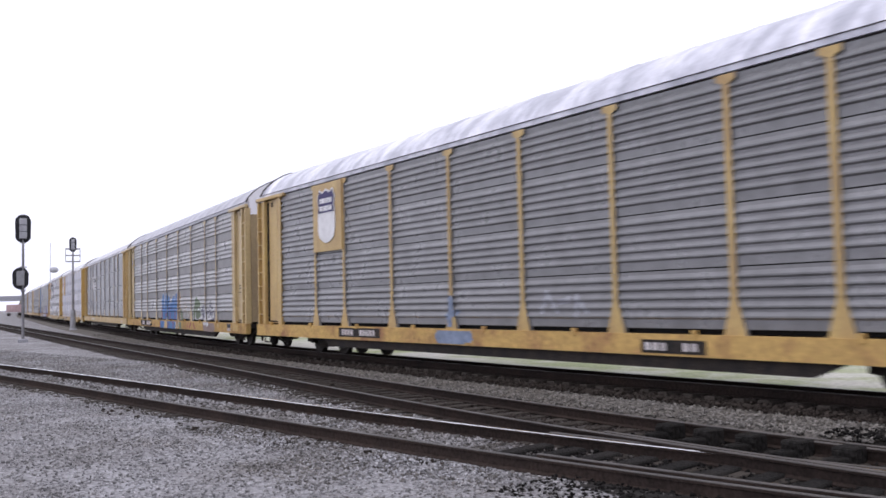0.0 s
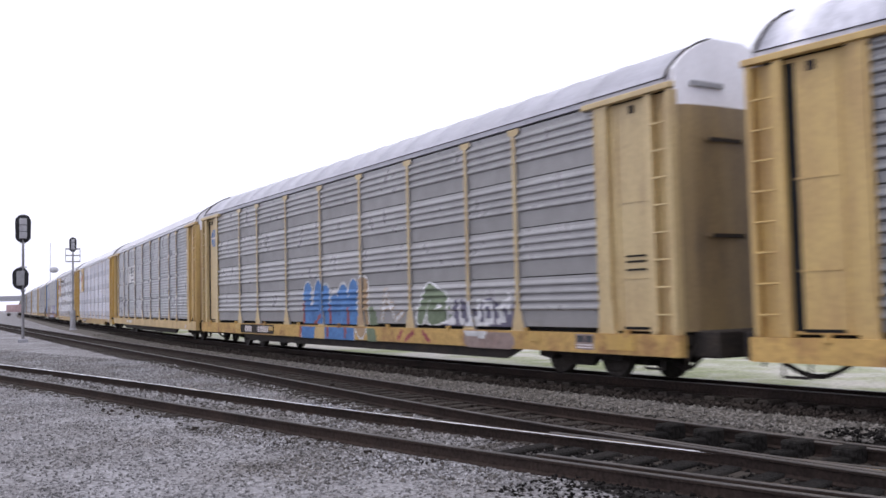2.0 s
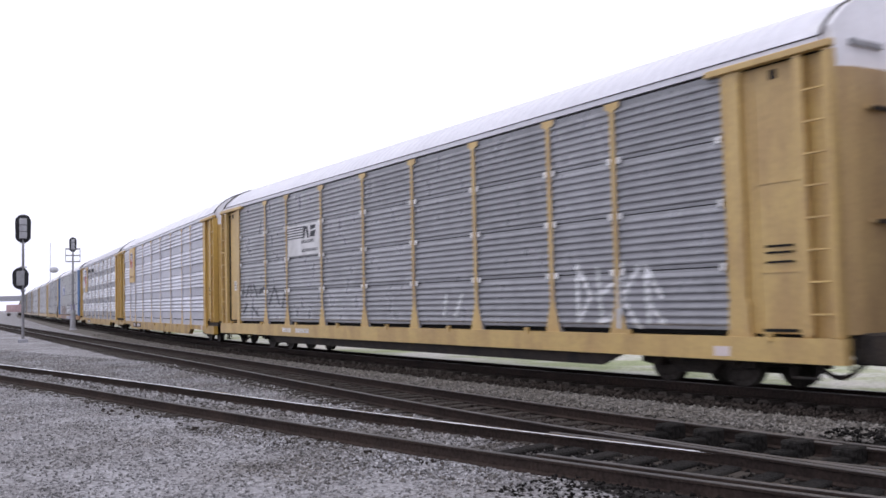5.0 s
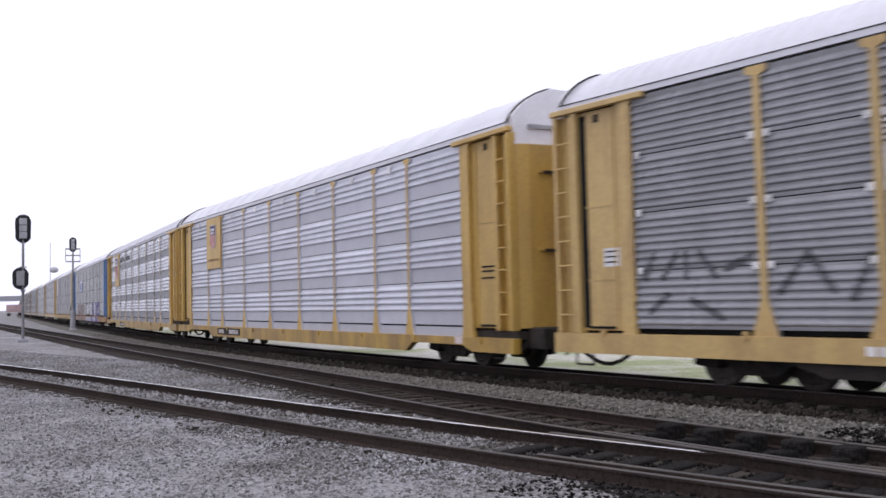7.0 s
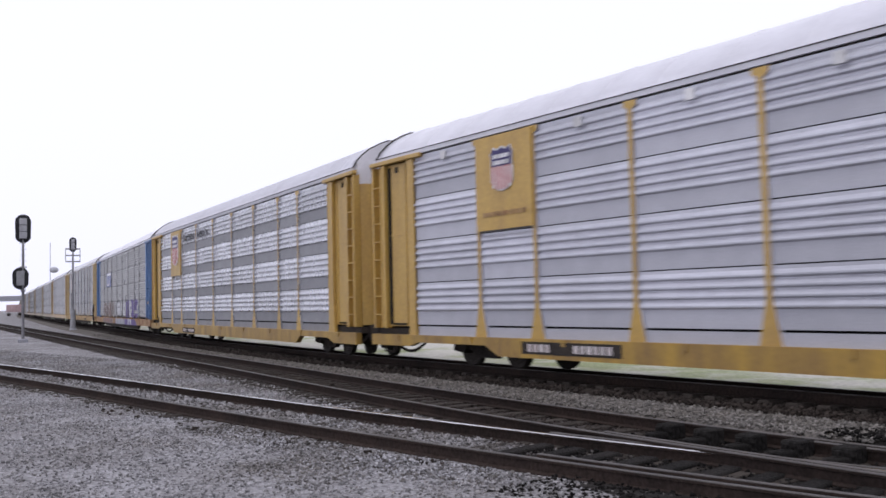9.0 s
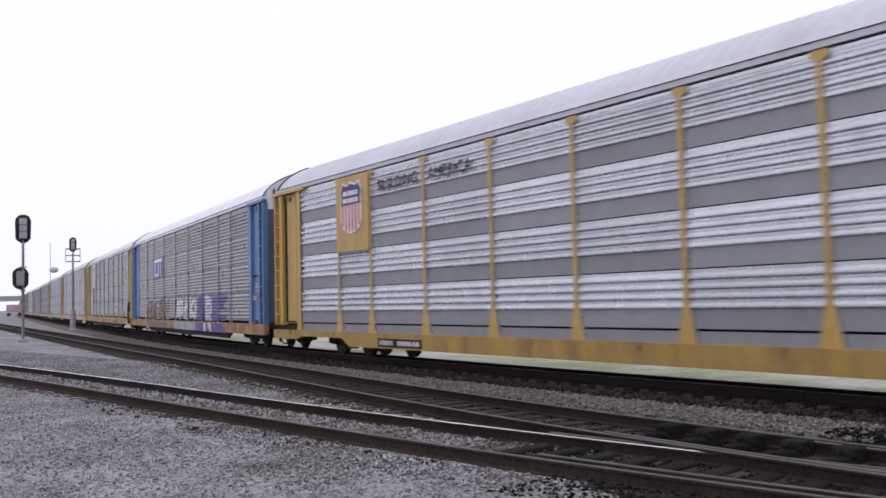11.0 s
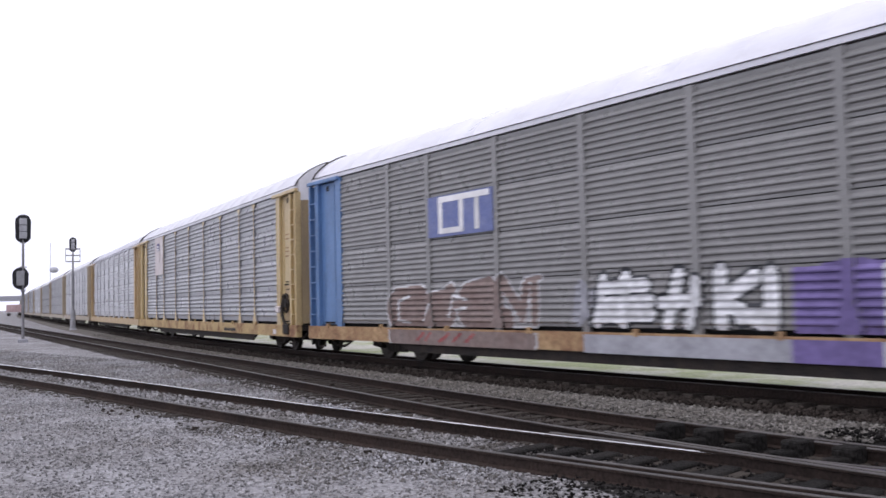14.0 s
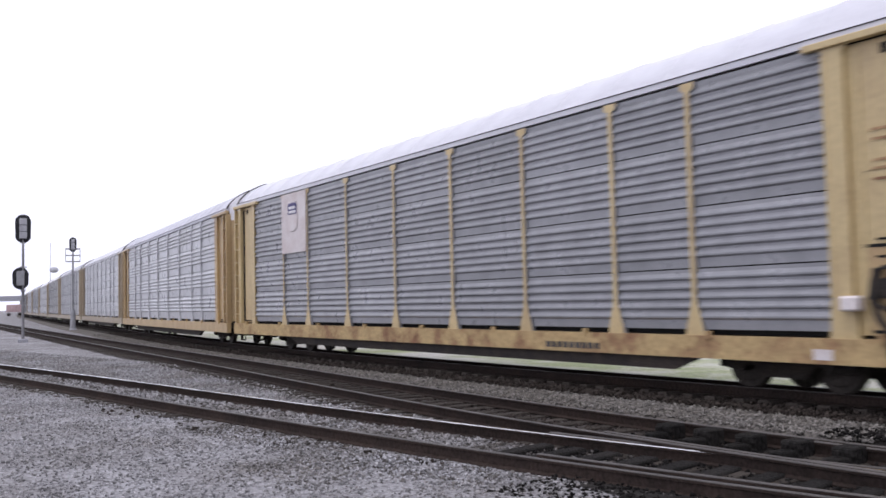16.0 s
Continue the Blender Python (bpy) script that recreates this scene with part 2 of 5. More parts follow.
tagged(sweep("gravel_lot", TRAIN, [(1.0, -0.5), (1.05, -0.305), (90, -0.26), (90.2, -0.5)], -90, 300, 4.0, M_LOT),
       "pale gravel lot with thin green grass behind the train", "lot", kind="structure")
tagged(sweep("ballast_bed_middle", MID, [(-1.6, -0.5), (-1.35, -0.372), (1.35, -0.372), (1.6, -0.5)], -18, 400, 1.0, M_BED_MID),
       "dirty grey-brown ballast under the middle track", "ballast", kind="structure")
tagged(sweep("ballast_bed_near", NEAR, [(-1.2, -0.5), (-0.9, -0.39), (1.3, -0.39), (1.5, -0.5)], -40, 200, 1.0, M_BED_MID),
       "dirty grey-brown ballast under the near track", "ballast", kind="structure")

# oily turnout ballast, reaching further out to imitate the vignette's dark corner
tagged(sweep("oily_bed", NEAR, [(-1.9, -0.5), (-1.7, -0.36), (3.1, -0.345), (3.6, -0.5)], -16, -3.6, 0.5, M_OIL_VIGNETTE),
       "black oil-soaked ballast round the turnout, darkened for lens vignetting", "ballast", kind="structure")


# ---- rails and sleepers ----
RAIL_FOOT = [(-0.07, -0.18), (0.07, -0.18), (0.07, -0.165), (0.012, -0.145), (0.012, -0.045), (0.034, -0.036), (0.034, -0.012), (-0.034, -0.012), (-0.034, -0.036), (-0.012, -0.045), (-0.012, -0.145), (-0.07, -0.165)]
RAIL_HEAD = [(-0.034, -0.012), (0.034, -0.012), (0.034, -0.006), (0.024, 0), (-0.024, 0), (-0.034, -0.006)]


def shifted(outline, o):
    return [(a + o, b) for a, b in outline]


def make_track(name, label, line, z, s0, s1, near_ties, head, tie_pitch=0.53, tie_half=1.3, tie_top=-0.175, rails=(-0.7525, 0.7525), cant=0.0):
    track = new(name)
    tagged(track, label, "track", kind="structure")
    for o, top in zip(rails, head):
        low = z - cant if o > 0 else z
        r = sweep("rail", line, shifted(RAIL_FOOT, o), s0, s1, 1.0, M_RAIL, track, "rusty steel rail", low)
        sweep("rail_head", line, shifted(RAIL_HEAD, o), s0, s1, 1.0, top, r, "worn running surface", low)
    lean = -math.degrees(math.atan2(cant, 1.505))
    bm = bmesh.new()
    block(bm, -0.11, 0.11, -tie_half, tie_half, -0.16, 0, 0.012)
    me = bpy.data.meshes.new("sleeper")
    bm.to_mesh(me)
    bm.free()
    me.materials.append(M_TIE)
    rng = random.Random(5)
    far = bmesh.new()
    s = s0 + 0.4
    while s < min(s1, 160):
        x, y, a = line.at(s)
        m = Matrix.Translation((x, y, z - cant / 2 + tie_top + rng.uniform(-0.012, 0.006))) @ pose(0, 0, 0, 0, 0, math.degrees(a) - 90 + rng.uniform(-1.5, 1.5)) @ pose(0, 0, 0, lean, 0, 0) @ Matrix.Translation((0, rng.uniform(-0.06, 0.06), 0))
        if near_ties[0] <= s <= near_ties[1]:
            put("sleeper", me, track, m)
        else:
            block(far, -0.11, 0.11, -tie_half, tie_half, -0.16, 0)
            for v in list(far.verts)[-8:]:
                v.co = m @ v.co
        s += tie_pitch
    if far.verts:
        rest = part("sleepers", far, M_TIE, track)
        rest["kind"] = "stuff"
    else:
        far.free()
    return track


main_track = make_track("main_track", "main railway track on brown ballast with wooden sleepers", TRAIN, 0.0, -120, 600, (-22, 50), (M_RAIL_DULL, M_RAIL_DULL), cant=CANT)
middle_track = make_track("middle_track", "rusty middle railway track on dirty ballast with wooden sleepers", MID, MID_Z, -16, 300, (-12, 50), (M_RAIL_DULL, M_RAIL_DULL))
near_track = make_track("near_track", "near railway track with one bright rail and buried sleepers", NEAR, NEAR_Z, -40, 200, (-12, 40), (M_RAIL_DULL, M_RAIL_TOP), tie_half=1.2, tie_top=-0.17)

# guard rails and wing rails round the crossing of the turnout
for line, o, s0, s1, z, owner in ((NEAR, -0.49, -9.0, -2.3, NEAR_Z, near_track), (MID, 0.60, -8.0, -2.5, MID_Z, middle_track),
                                  (NEAR, 0.92, -6.5, -1.5, NEAR_Z, near_track), (MID, -0.60, -5.5, -0.3, MID_Z, middle_track)):
    g = sweep("guard_rail", line, shifted(RAIL_FOOT, o), s0, s1, 0.5, M_RAIL, owner, "short rusty guard rail", z - 0.004)
    sweep("guard_rail_head", line, shifted(RAIL_HEAD, o), s0, s1, 0.5, M_RAIL_DULL, g, "", z - 0.004)
# greasy braces along the far rail of the middle track, and the black sleeper ends of the near one
for k in range(8):
    x, y, a = MID.at(-5.3 + k * 0.66, 0.50)
    bm = bmesh.new()
    block(bm, -0.22, 0.10, -0.13, 0.13, -0.16, 0.075, 0.02)
    block(bm, -0.48, -0.20, -0.09, 0.09, -0.16, -0.02, 0.02)
    rod(bm, (-0.3, 0, 0.0), (-0.3, 0, 0.05), 0.04, None, 8)
    ob = part("rail_brace", bm, M_OIL_VIGNETTE, middle_track, "black greasy rail brace plate")
    ob.matrix_basis = pose(x, y, MID_Z - 0.06, 0, 0, math.degrees(a))
for k in range(11):
    x, y, a = NEAR.at(-7.0 + k * 0.53, 0.12)
    bm = bmesh.new()
    block(bm, -0.52, 0.52, -0.115, 0.115, -0.16, 0.0, 0.02)
    ob = part("slide_plate", bm, M_OIL_VIGNETTE, near_track, "black oil-soaked sleeper and slide plate")
    ob.matrix_basis = pose(x, y, NEAR_Z - 0.105, 0, 0, math.degrees(a))


# ---- loose stones ----
def stones(name, label, spots, size, material, seed):
    """Many small broken stones in one mesh, lying on the spots."""
    rng = np.random.default_rng(seed)
    n = len(spots)
    base = np.array([(1, 0, 0), (-1, 0, 0), (0, 1, 0), (0, -1, 0), (0, 0, 1), (0, 0, -1.0)])
    tri = np.array([(0, 2, 4), (2, 1, 4), (1, 3, 4), (3, 0, 4), (2, 0, 5), (1, 2, 5), (3, 1, 5), (0, 3, 5)])
    v = base[None] * rng.uniform(0.55, 1.25, (n, 6, 1)) + rng.uniform(-0.3, 0.3, (n, 6, 3))
    q = rng.normal(size=(n, 4))
    q /= np.linalg.norm(q, axis=1)[:, None]
    w, x, y, z = q.T
    rot = np.stack([1 - 2 * (y * y + z * z), 2 * (x * y - z * w), 2 * (x * z + y * w), 2 * (x * y + z * w), 1 - 2 * (x * x + z * z), 2 * (y * z - x * w),
                    2 * (x * z - y * w), 2 * (y * z + x * w), 1 - 2 * (x * x + y * y)], 1).reshape(n, 3, 3)
    r = rng.uniform(size[0], size[1], n) * rng.choice([0.7, 1.0, 1.0, 1.35], n)
    v = np.einsum("nij,nkj->nki", rot, v) * r[:, None, None]
    v[:, :, 2] *= 0.75
    v += spots[:, None, :]
    faces = (tri[None] + 6 * np.arange(n)[:, None, None]).reshape(-1)
    me = bpy.data.meshes.new(name)
    me.vertices.add(n * 6)
    me.vertices.foreach_set("co", v.reshape(-1))
    me.loops.add(len(faces))
    me.loops.foreach_set("vertex_index", faces.astype(np.int32))
    me.polygons.add(n * 8)
    me.polygons.foreach_set("loop_start", (np.arange(n * 8) * 3).astype(np.int32))
    me.update(calc_edges=True)
    me.materials.append(material)
    tagged(put(name, me), label, "gravel", kind="stuff")


def spots_along(line, s0, s1, o0, o1, z, n, seed, lean=1.0):
    rng = np.random.default_rng(seed)
    s = s0 + (s1 - s0) * rng.uniform(0, 1, n) ** lean
    o = rng.uniform(o0, o1, n)
    x, y, _ = line.at(s, o)
    return np.stack([x, y, np.full(n, z) + rng.uniform(-0.015, 0.02, n)], 1)


rng = np.random.default_rng(11)
s = -12 + 46 * rng.uniform(0, 1, 140000) ** 1.7
o = -0.95 - 11 * rng.uniform(0, 1, 140000) ** 1.1
gx, gy, _ = NEAR.at(s, o)
keep = (gy > 5.0) & (np.abs(gx) < gy * 0.62 + 0.5) & ~((s < -3.8 + 0.5 * np.sin(o * 5)) & (o > -1.75 + 0.2 * np.sin(s * 4)))
gx, gy = gx[keep], gy[keep]
stones("yard_gravel", "loose grey crushed gravel covering the yard", np.stack([gx, gy, np.full(len(gx), -0.385) + 0.05 * np.exp(-((gx + 2) ** 2 + (gy - 7) ** 2) / 40.0) + rng.uniform(-0.02, 0.012, len(gx))], 1), (0.011, 0.026), M_STONE, 1)
strip = spots_along(TRAIN, -11.6, 50, -3.0, -1.95, 0.0, 13000, 2, 1.5)
lean = -TRAIN.away(strip[:, 0], strip[:, 1])
strip[:, 2] += -0.215 - 0.09 * np.clip((lean - 1.6) / 1.35, 0, 1)
stones("ballast_stones_pale", "pale clean ballast stones between the tracks", strip, (0.02, 0.04), M_STONE_PALE, 3)
stones("ballast_stones_brown", "brown dusty ballast stones beside the main track", spots_along(TRAIN, -16, 50, -2.05, -0.82, -0.2, 9000, 4, 1.4), (0.022, 0.045), M_STONE_BROWN, 5)
stones("ballast_stones_middle", "grey-brown ballast stones within the middle track", spots_along(MID, -2, 40, -0.68, 0.68, -0.37, 6000, 6, 1.4), (0.02, 0.04), M_STONE_BROWN, 7)
stones("ballast_stones_near", "grey ballast stones within the near track", spots_along(NEAR, -0.6, 26, -0.66, 0.68, -0.378, 8500, 8, 1.3), (0.02, 0.038), M_STONE, 9)
stones("ballast_stones_oily", "black oil-soaked stones round the turnout, darkened for lens vignetting", np.concatenate([spots_along(NEAR, -12, -1.9, -0.66, 3.0, -0.352, 8000, 14, 1.0), spots_along(NEAR, -12, -3.0, -1.9, -0.66, -0.365, 5000, 16, 1.5)]), (0.02, 0.04), M_STONE_OIL_VIGNETTE, 15)
gap = spots_along(NEAR, -4, 40, 0.80, 5.5, -0.375, 45000, 10, 1.3)
clear = MID.away(gap[:, 0], gap[:, 1]) < -0.9
stones("ballast_stones_between", "grey-brown stones between near and middle tracks", gap[clear], (0.018, 0.036), M_STONE, 12)

stones("ballast_stones_shoulder", "black oily stones on the main track shoulder, darkened for lens vignetting", spots_along(TRAIN, -18, -10.9, -3.0, -1.9, -0.26, 2500, 24, 1.0), (0.02, 0.04), M_STONE_OIL_VIGNETTE, 25)
stones("dusty_gravel", "darker grey-brown gravel along the near rail", np.concatenate([spots_along(NEAR, -8, 4.0, -1.75, -0.85, -0.382, 4200, 30, 1.0), spots_along(NEAR, -6, 0.5, -2.9, -1.6, -0.374, 4200, 32, 1.0), spots_along(NEAR, -3.2, 3, -0.66, 0.68, -0.372, 2600, 33, 1.0)]), (0.012, 0.03), M_STONE_DARKER, 31)
stones("dark_clods", "dark crusted dirt clods along the near rail", spots_along(NEAR, -3.5, 9, -1.7, -0.92, -0.392, 160, 20, 1.2), (0.025, 0.065), M_STONE_BROWN, 21)

# ---- the train ----
POSTS = (11.63, 8.97, 7.03, 4.25, 1.40, -1.40, -4.25, -7.03, -8.97, -11.63)
END = 13.6
ROOF_END = 13.46
ROWS_Z = (1.00, 2.05, 3.10, 4.15)
SHEET_H = 1.027
FACE = 1.515
TRUCKS = (10.3, -9.5)
WHEEL_R = 0.42


def rib_profile(kind):
    """Outward relief of one sheet from its foot up: (height, depth)."""
    p = [(0.0, 0.0)]
    if kind == "broad":
        start, pitch, count, crest, deep = 0.33, 0.168, 4, 0.03, 0.045
    elif kind == "fine":
        start, pitch, count, crest, deep = 0.06, 0.135, 7, 0.025, 0.036
    else:
        start, pitch, count, crest, deep = 0.16, 0.168, 5, 0.03, 0.042
    for i in range(count):
        z = start + i * pitch
        p += [(z, 0.0), (z + pitch * 0.2, deep), (z + pitch * 0.2 + crest, deep), (z + pitch * 0.62 + crest, 0.0)]
    p = [q for q in p if q[0] < SHEET_H - 0.01]
    p.append((SHEET_H, 0.0))
    return p


HOLED = {}


def sheet_mesh(width, kind, material):
    prof = [(-d, z) for z, d in rib_profile(kind)]
    outline = prof + [(0.03, SHEET_H), (0.03, 0.0)]
    n = len(outline)
    verts = [(-width / 2, y, z) for y, z in outline] + [(width / 2, y, z) for y, z in outline]
    faces = [(j, (j + 1) % n, n + (j + 1) % n, n + j) for j in range(n)]
    faces += [tuple(range(n))[::-1], tuple(range(n, 2 * n))]
    me = mesh_of("side_panel", verts, faces, material)
    if kind == "broad" and material in HOLED:
        me.materials.append(HOLED[material])
        for j in range(n):
            a, b = outline[j], outline[(j + 1) % n]
            if a[0] == b[0] == 0 and b[1] - a[1] > 0.15:
                me.polygons[j].material_index = 1
    return me


def post_outline(w=0.075, foot=0.24, cap=0.2):
    return [(-foot, 0.86), (foot, 0.86), (foot * 0.85, 1.02), (w * 1.25, 1.42), (w, 1.5), (w, 5.08), (cap, 5.14), (cap, 5.24), (-cap, 5.24), (-cap, 5.14), (-w, 5.08), (-w, 1.5), (-w * 1.25, 1.42), (-foot * 0.85, 1.02)]


def arch(rise):
    """Half-round shoulder rising to a flat crown."""
    half = [(-1.56, 5.27), (-1.56, 5.385), (-1.51, 5.385), (-1.42, 5.385 + rise * 0.2), (-1.22, 5.385 + rise * 0.45), (-1.0, 5.385 + rise * 0.66), (-0.68, 5.385 + rise * 0.87), (-0.4, 5.385 + rise)]
    return half + [(-y, z) for y, z in half[::-1]]


def roof_mesh(material, ribs, ROOF):
    """Arched roof with standing seams and a drooping end."""
    xs = [-ROOF_END, -ROOF_END + 0.5]
    seams = np.arange(-12.6, 12.7, ribs)
    for s in seams:
        xs += [s - 0.05, s - 0.03, s + 0.03, s + 0.05]
    xs += [ROOF_END - 0.5, ROOF_END]
    lift = []
    for i, x in enumerate(xs):
        lift.append(0.014 if any(abs(x - s) < 0.035 for s in seams) else 0.0)
    n, verts, faces = len(ROOF), [], []
    for x, up in zip(xs, lift):
        for y, z in ROOF:
            verts.append((x, y * (1 + up * 0.3), z + (up if z > 5.4 else 0)))
    for i in range(len(xs) - 1):
        for j in range(n - 1):
            faces.append((i * n + j, i * n + j + 1, (i + 1) * n + j + 1, (i + 1) * n + j))
        faces.append((i * n + n - 1, i * n, (i + 1) * n, (i + 1) * n + n - 1))
    faces += [tuple(range(n))[::-1], tuple(range((len(xs) - 1) * n, len(xs) * n))]
    me = mesh_of("roof", verts, faces, material)
    bm = bmesh.new()
    bm.from_mesh(me)
    bmesh.ops.recalc_face_normals(bm, faces=bm.faces)
    for f in bm.faces:
        f.smooth = f.normal.z > 0.2
    bm.to_mesh(me)
    bm.free()
    return me


def truck_frame():
    bm = bmesh.new()
    for side in (-1, 1):
        y = side * 0.98
        plate(bm, [(-1.3, 0.34), (-1.3, 0.56), (-0.95, 0.64), (-0.5, 0.74), (0.5, 0.74), (0.95, 0.64), (1.3, 0.56), (1.3, 0.34), (1.0, 0.3), (0.62, 0.40), (0.4, 0.20), (-0.4, 0.20), (-0.62, 0.40), (-1.0, 0.3)], y - 0.07, y + 0.07)
        for x in (-0.86, 0.86):
            rod(bm, (x, y - 0.11, 0.42), (x, y + 0.11, 0.42), 0.13, None, 10)
        for x in (-0.16, 0.0, 0.16):
            rod(bm, (x, y + side * 0.02, 0.24), (x, y + side * 0.02, 0.6), 0.075, None, 8)
    block(bm, -0.3, 0.3, -0.95, 0.95, 0.45, 0.72, 0.03)
    return bm


def wheelset_mesh():
    bm = bmesh.new()
    rod(bm, (0, -1.0, 0), (0, 1.0, 0), 0.08, None, 10)
    for side in (-1, 1):
        y = side * 0.75
        rod(bm, (0, y - 0.065, 0), (0, y + 0.065, 0), WHEEL_R, None, 28)
        rod(bm, (0, side * 0.68, 0), (0, side * 0.70, 0), WHEEL_R + 0.025, None, 28)
        rod(bm, (0, y + side * 0.06, 0), (0, y + side * 0.085, 0), 0.33, 0.30, 20)
        rod(bm, (0, y + side * 0.06, 0), (0, y + side * 0.13, 0), 0.13, None, 12)
        for k in range(3):
            a = k * 2.094
            rod(bm, (0.22 * math.cos(a), y + side * 0.05, 0.22 * math.sin(a)), (0.22 * math.cos(a), y + side * 0.1, 0.22 * math.sin(a)), 0.035, None, 6)
    return bm


def one_mesh(name, bm, material):
    me = bpy.data.meshes.new(name)
    bmesh.ops.recalc_face_normals(bm, faces=bm.faces)
    bm.to_mesh(me)
    bm.free()
    me.materials.append(material)
    return me


FRAME_MESH = one_mesh("truck", truck_frame(), M_BLACK)
WHEELS_MESH = one_mesh("wheelset", wheelset_mesh(), M_WHEEL)


def ladder_bm(x, y, z0, z1, width=0.42):
    bm = bmesh.new()
    block(bm, x - width / 2 - 0.025, x - width / 2 + 0.025, y - 0.03, y + 0.03, z0, z1)
    block(bm, x + width / 2 - 0.025, x + width / 2 + 0.025, y - 0.03, y + 0.03, z0, z1)
    z = z0 + 0.3
    while z < z1 - 0.1:
        rod(bm, (x - width / 2, y - 0.02, z), (x + width / 2, y - 0.02, z), 0.018, None, 6)
        z += 0.48
    return bm


def sill_outline(kind):
    if kind == "deep":
        return [(-END - 0.1, 0.46), (-11.9, 0.46), (-11.5, 0.56), (-8.8, 0.56), (-8.3, 0.33), (8.8, 0.33), (9.2, 0.56), (11.6, 0.56), (12.0, 0.42), (END + 0.1, 0.42), (END + 0.1, 0.74), (-END - 0.1, 0.74)]
    return [(-END - 0.1, 0.52), (END + 0.1, 0.52), (END + 0.1, 0.9), (-END - 0.1, 0.9)]


SHARED = {}


def shared(key, build):
    if key not in SHARED:
        SHARED[key] = build()
    return SHARED[key]


class Look:
    def __init__(self, name, paint, sheet, roof, post=None, sill="plain", ribs="broad", sill_paint=None, roof_ribs=1.5, end=None, rise=0.78):
        self.rise = rise
        self.name, self.paint, self.sheet, self.roof, self.post = name, paint, sheet, roof, post or paint
        self.sill, self.ribs, self.sill_paint, self.roof_ribs, self.end = sill, ribs, sill_paint or paint, roof_ribs, end or paint


def autorack(look_, label, fine):
    car = new("autorack")
    tagged(car, label, "railcar", "cars of the train")
    k = look_.name
    ROOF = arch(look_.rise)
    # black box added in place of the shaded inside, then floor and centre sill
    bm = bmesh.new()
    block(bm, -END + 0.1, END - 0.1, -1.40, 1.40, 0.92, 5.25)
    part("inner_shell", bm, M_DARK, car, "added black box standing in for the shaded interior")
    bm = bmesh.new()
    block(bm, -END, END, -1.42, 1.42, 0.72, 0.9)
    block(bm, -14.1, 14.1, -0.28, 0.28, 0.55, 0.86)
    block(bm, -8.0, 8.0, -0.62, 0.62, 0.46, 0.75, 0.05)
    for x in np.arange(-7.5, 7.6, 2.5):
        block(bm, x - 0.06, x + 0.06, -1.4, 1.4, 0.58, 0.74)
    part("underframe", bm, M_BLACK, car, "grimy black underframe")
    for side in (-1, 1):
        bm = bmesh.new()
        plate(bm, sill_outline(look_.sill), side * 1.45, side * 1.62)
        for x in np.arange(-12.4, 12.5, 3.1):
            block(bm, x - 0.05, x + 0.05, side * 1.58, side * 1.65, 0.6 if look_.sill == 'deep' else 0.84, 0.74 if look_.sill == 'deep' else 0.98)
        part("side_sill", bm, look_.sill_paint, car, "long painted steel side sill")
        if look_.sill == "plain":
            bm = bmesh.new()
            plate(bm, [(-8.0, 0.29), (8.4, 0.29), (9.0, 0.52), (-8.7, 0.52)], side * 1.42, side * 1.52)
            part("lower_sill", bm, M_BLACK, car, "black lower sill flange")
        if look_.sill == "deep":
            bm = bmesh.new()
            block(bm, -11.6, 11.6, side * 1.44, side * 1.51, 0.73, 0.955)
            part("kick_plate", bm, HOLED.get(look_.sheet, look_.sheet), car, "grey kick plate above the sill")
        bm = bmesh.new()
        block(bm, -11.7, 11.7, side * 1.44, side * 1.515, 5.15, 5.232)
        part("header_strip", bm, look_.sheet, car, "flat strip over the sheets")
        # recessed rail in black, giving the shade of the gap under the eave
        bm = bmesh.new()
        block(bm, -END + 0.1, END - 0.1, side * 1.43, side * 1.49, 5.232, 5.28)
        part("top_rail", bm, M_BLACK, car, "recessed top rail coloured black as the shaded gap under the eave")
        bm = bmesh.new()
        block(bm, -ROOF_END, ROOF_END, side * 1.5, side * 1.572, 5.375, 5.393)
        part("gutter", bm, M_BLACK, car, "thin black line along the roof edge")
        for e in (-1, 1):
            bm = bmesh.new()
            block(bm, e * (11.7 if k == 'blue' else 11.3), e * (END + 0.08), side * 1.50, side * 1.63, 5.18, 5.29, 0.012)
            part("top_chord", bm, look_.paint, car, "painted corner beam under the roof edge")
            bm = bmesh.new()
            block(bm, e * 11.7, e * 13.02, side * 1.40, side * 1.47, 0.95, 5.17, 0.01)
            block(bm, e * 12.15, e * 12.9, side * 1.465, side * 1.482, 3.3, 3.325)
            block(bm, e * 12.15, e * 12.9, side * 1.465, side * 1.482, 1.9, 1.915)
            block(bm, e * 12.12, e * 12.16, side * 1.465, side * 1.49, 1.0, 5.1)
            part("end_panel", bm, look_.paint, car, "flat painted steel end panel")
            # black bar laid on for the shade inside the foot slot
            bm = bmesh.new()
            block(bm, e * 12.2, e * 12.85, side * 1.468, side * 1.486, 0.98, 1.03)
            part("panel_slot", bm, M_DARK, car, "black bar in place of the shaded slot at the panel foot")
            # black strip laid on for the shade in the recess by the corner post
            if e < 0 and k != "blue":
                bm = bmesh.new()
                block(bm, e * 12.84, e * 13.0, side * 1.465, side * 1.478, 1.0, 5.1)
                part("panel_gap", bm, M_DARK, car, "black strip in place of the shaded recess beside the corner post")
            bm = bmesh.new()
            block(bm, e * 12.5, e * 12.62, side * 1.468, side * 1.49, 4.93, 5.08)
            part("lock_box", bm, M_BLACK, car, "small dark lock opening")
            bm = bmesh.new()
            block(bm, e * 13.0, e * 13.13, side * 1.40, side * 1.60, 0.9, 5.17, 0.01)
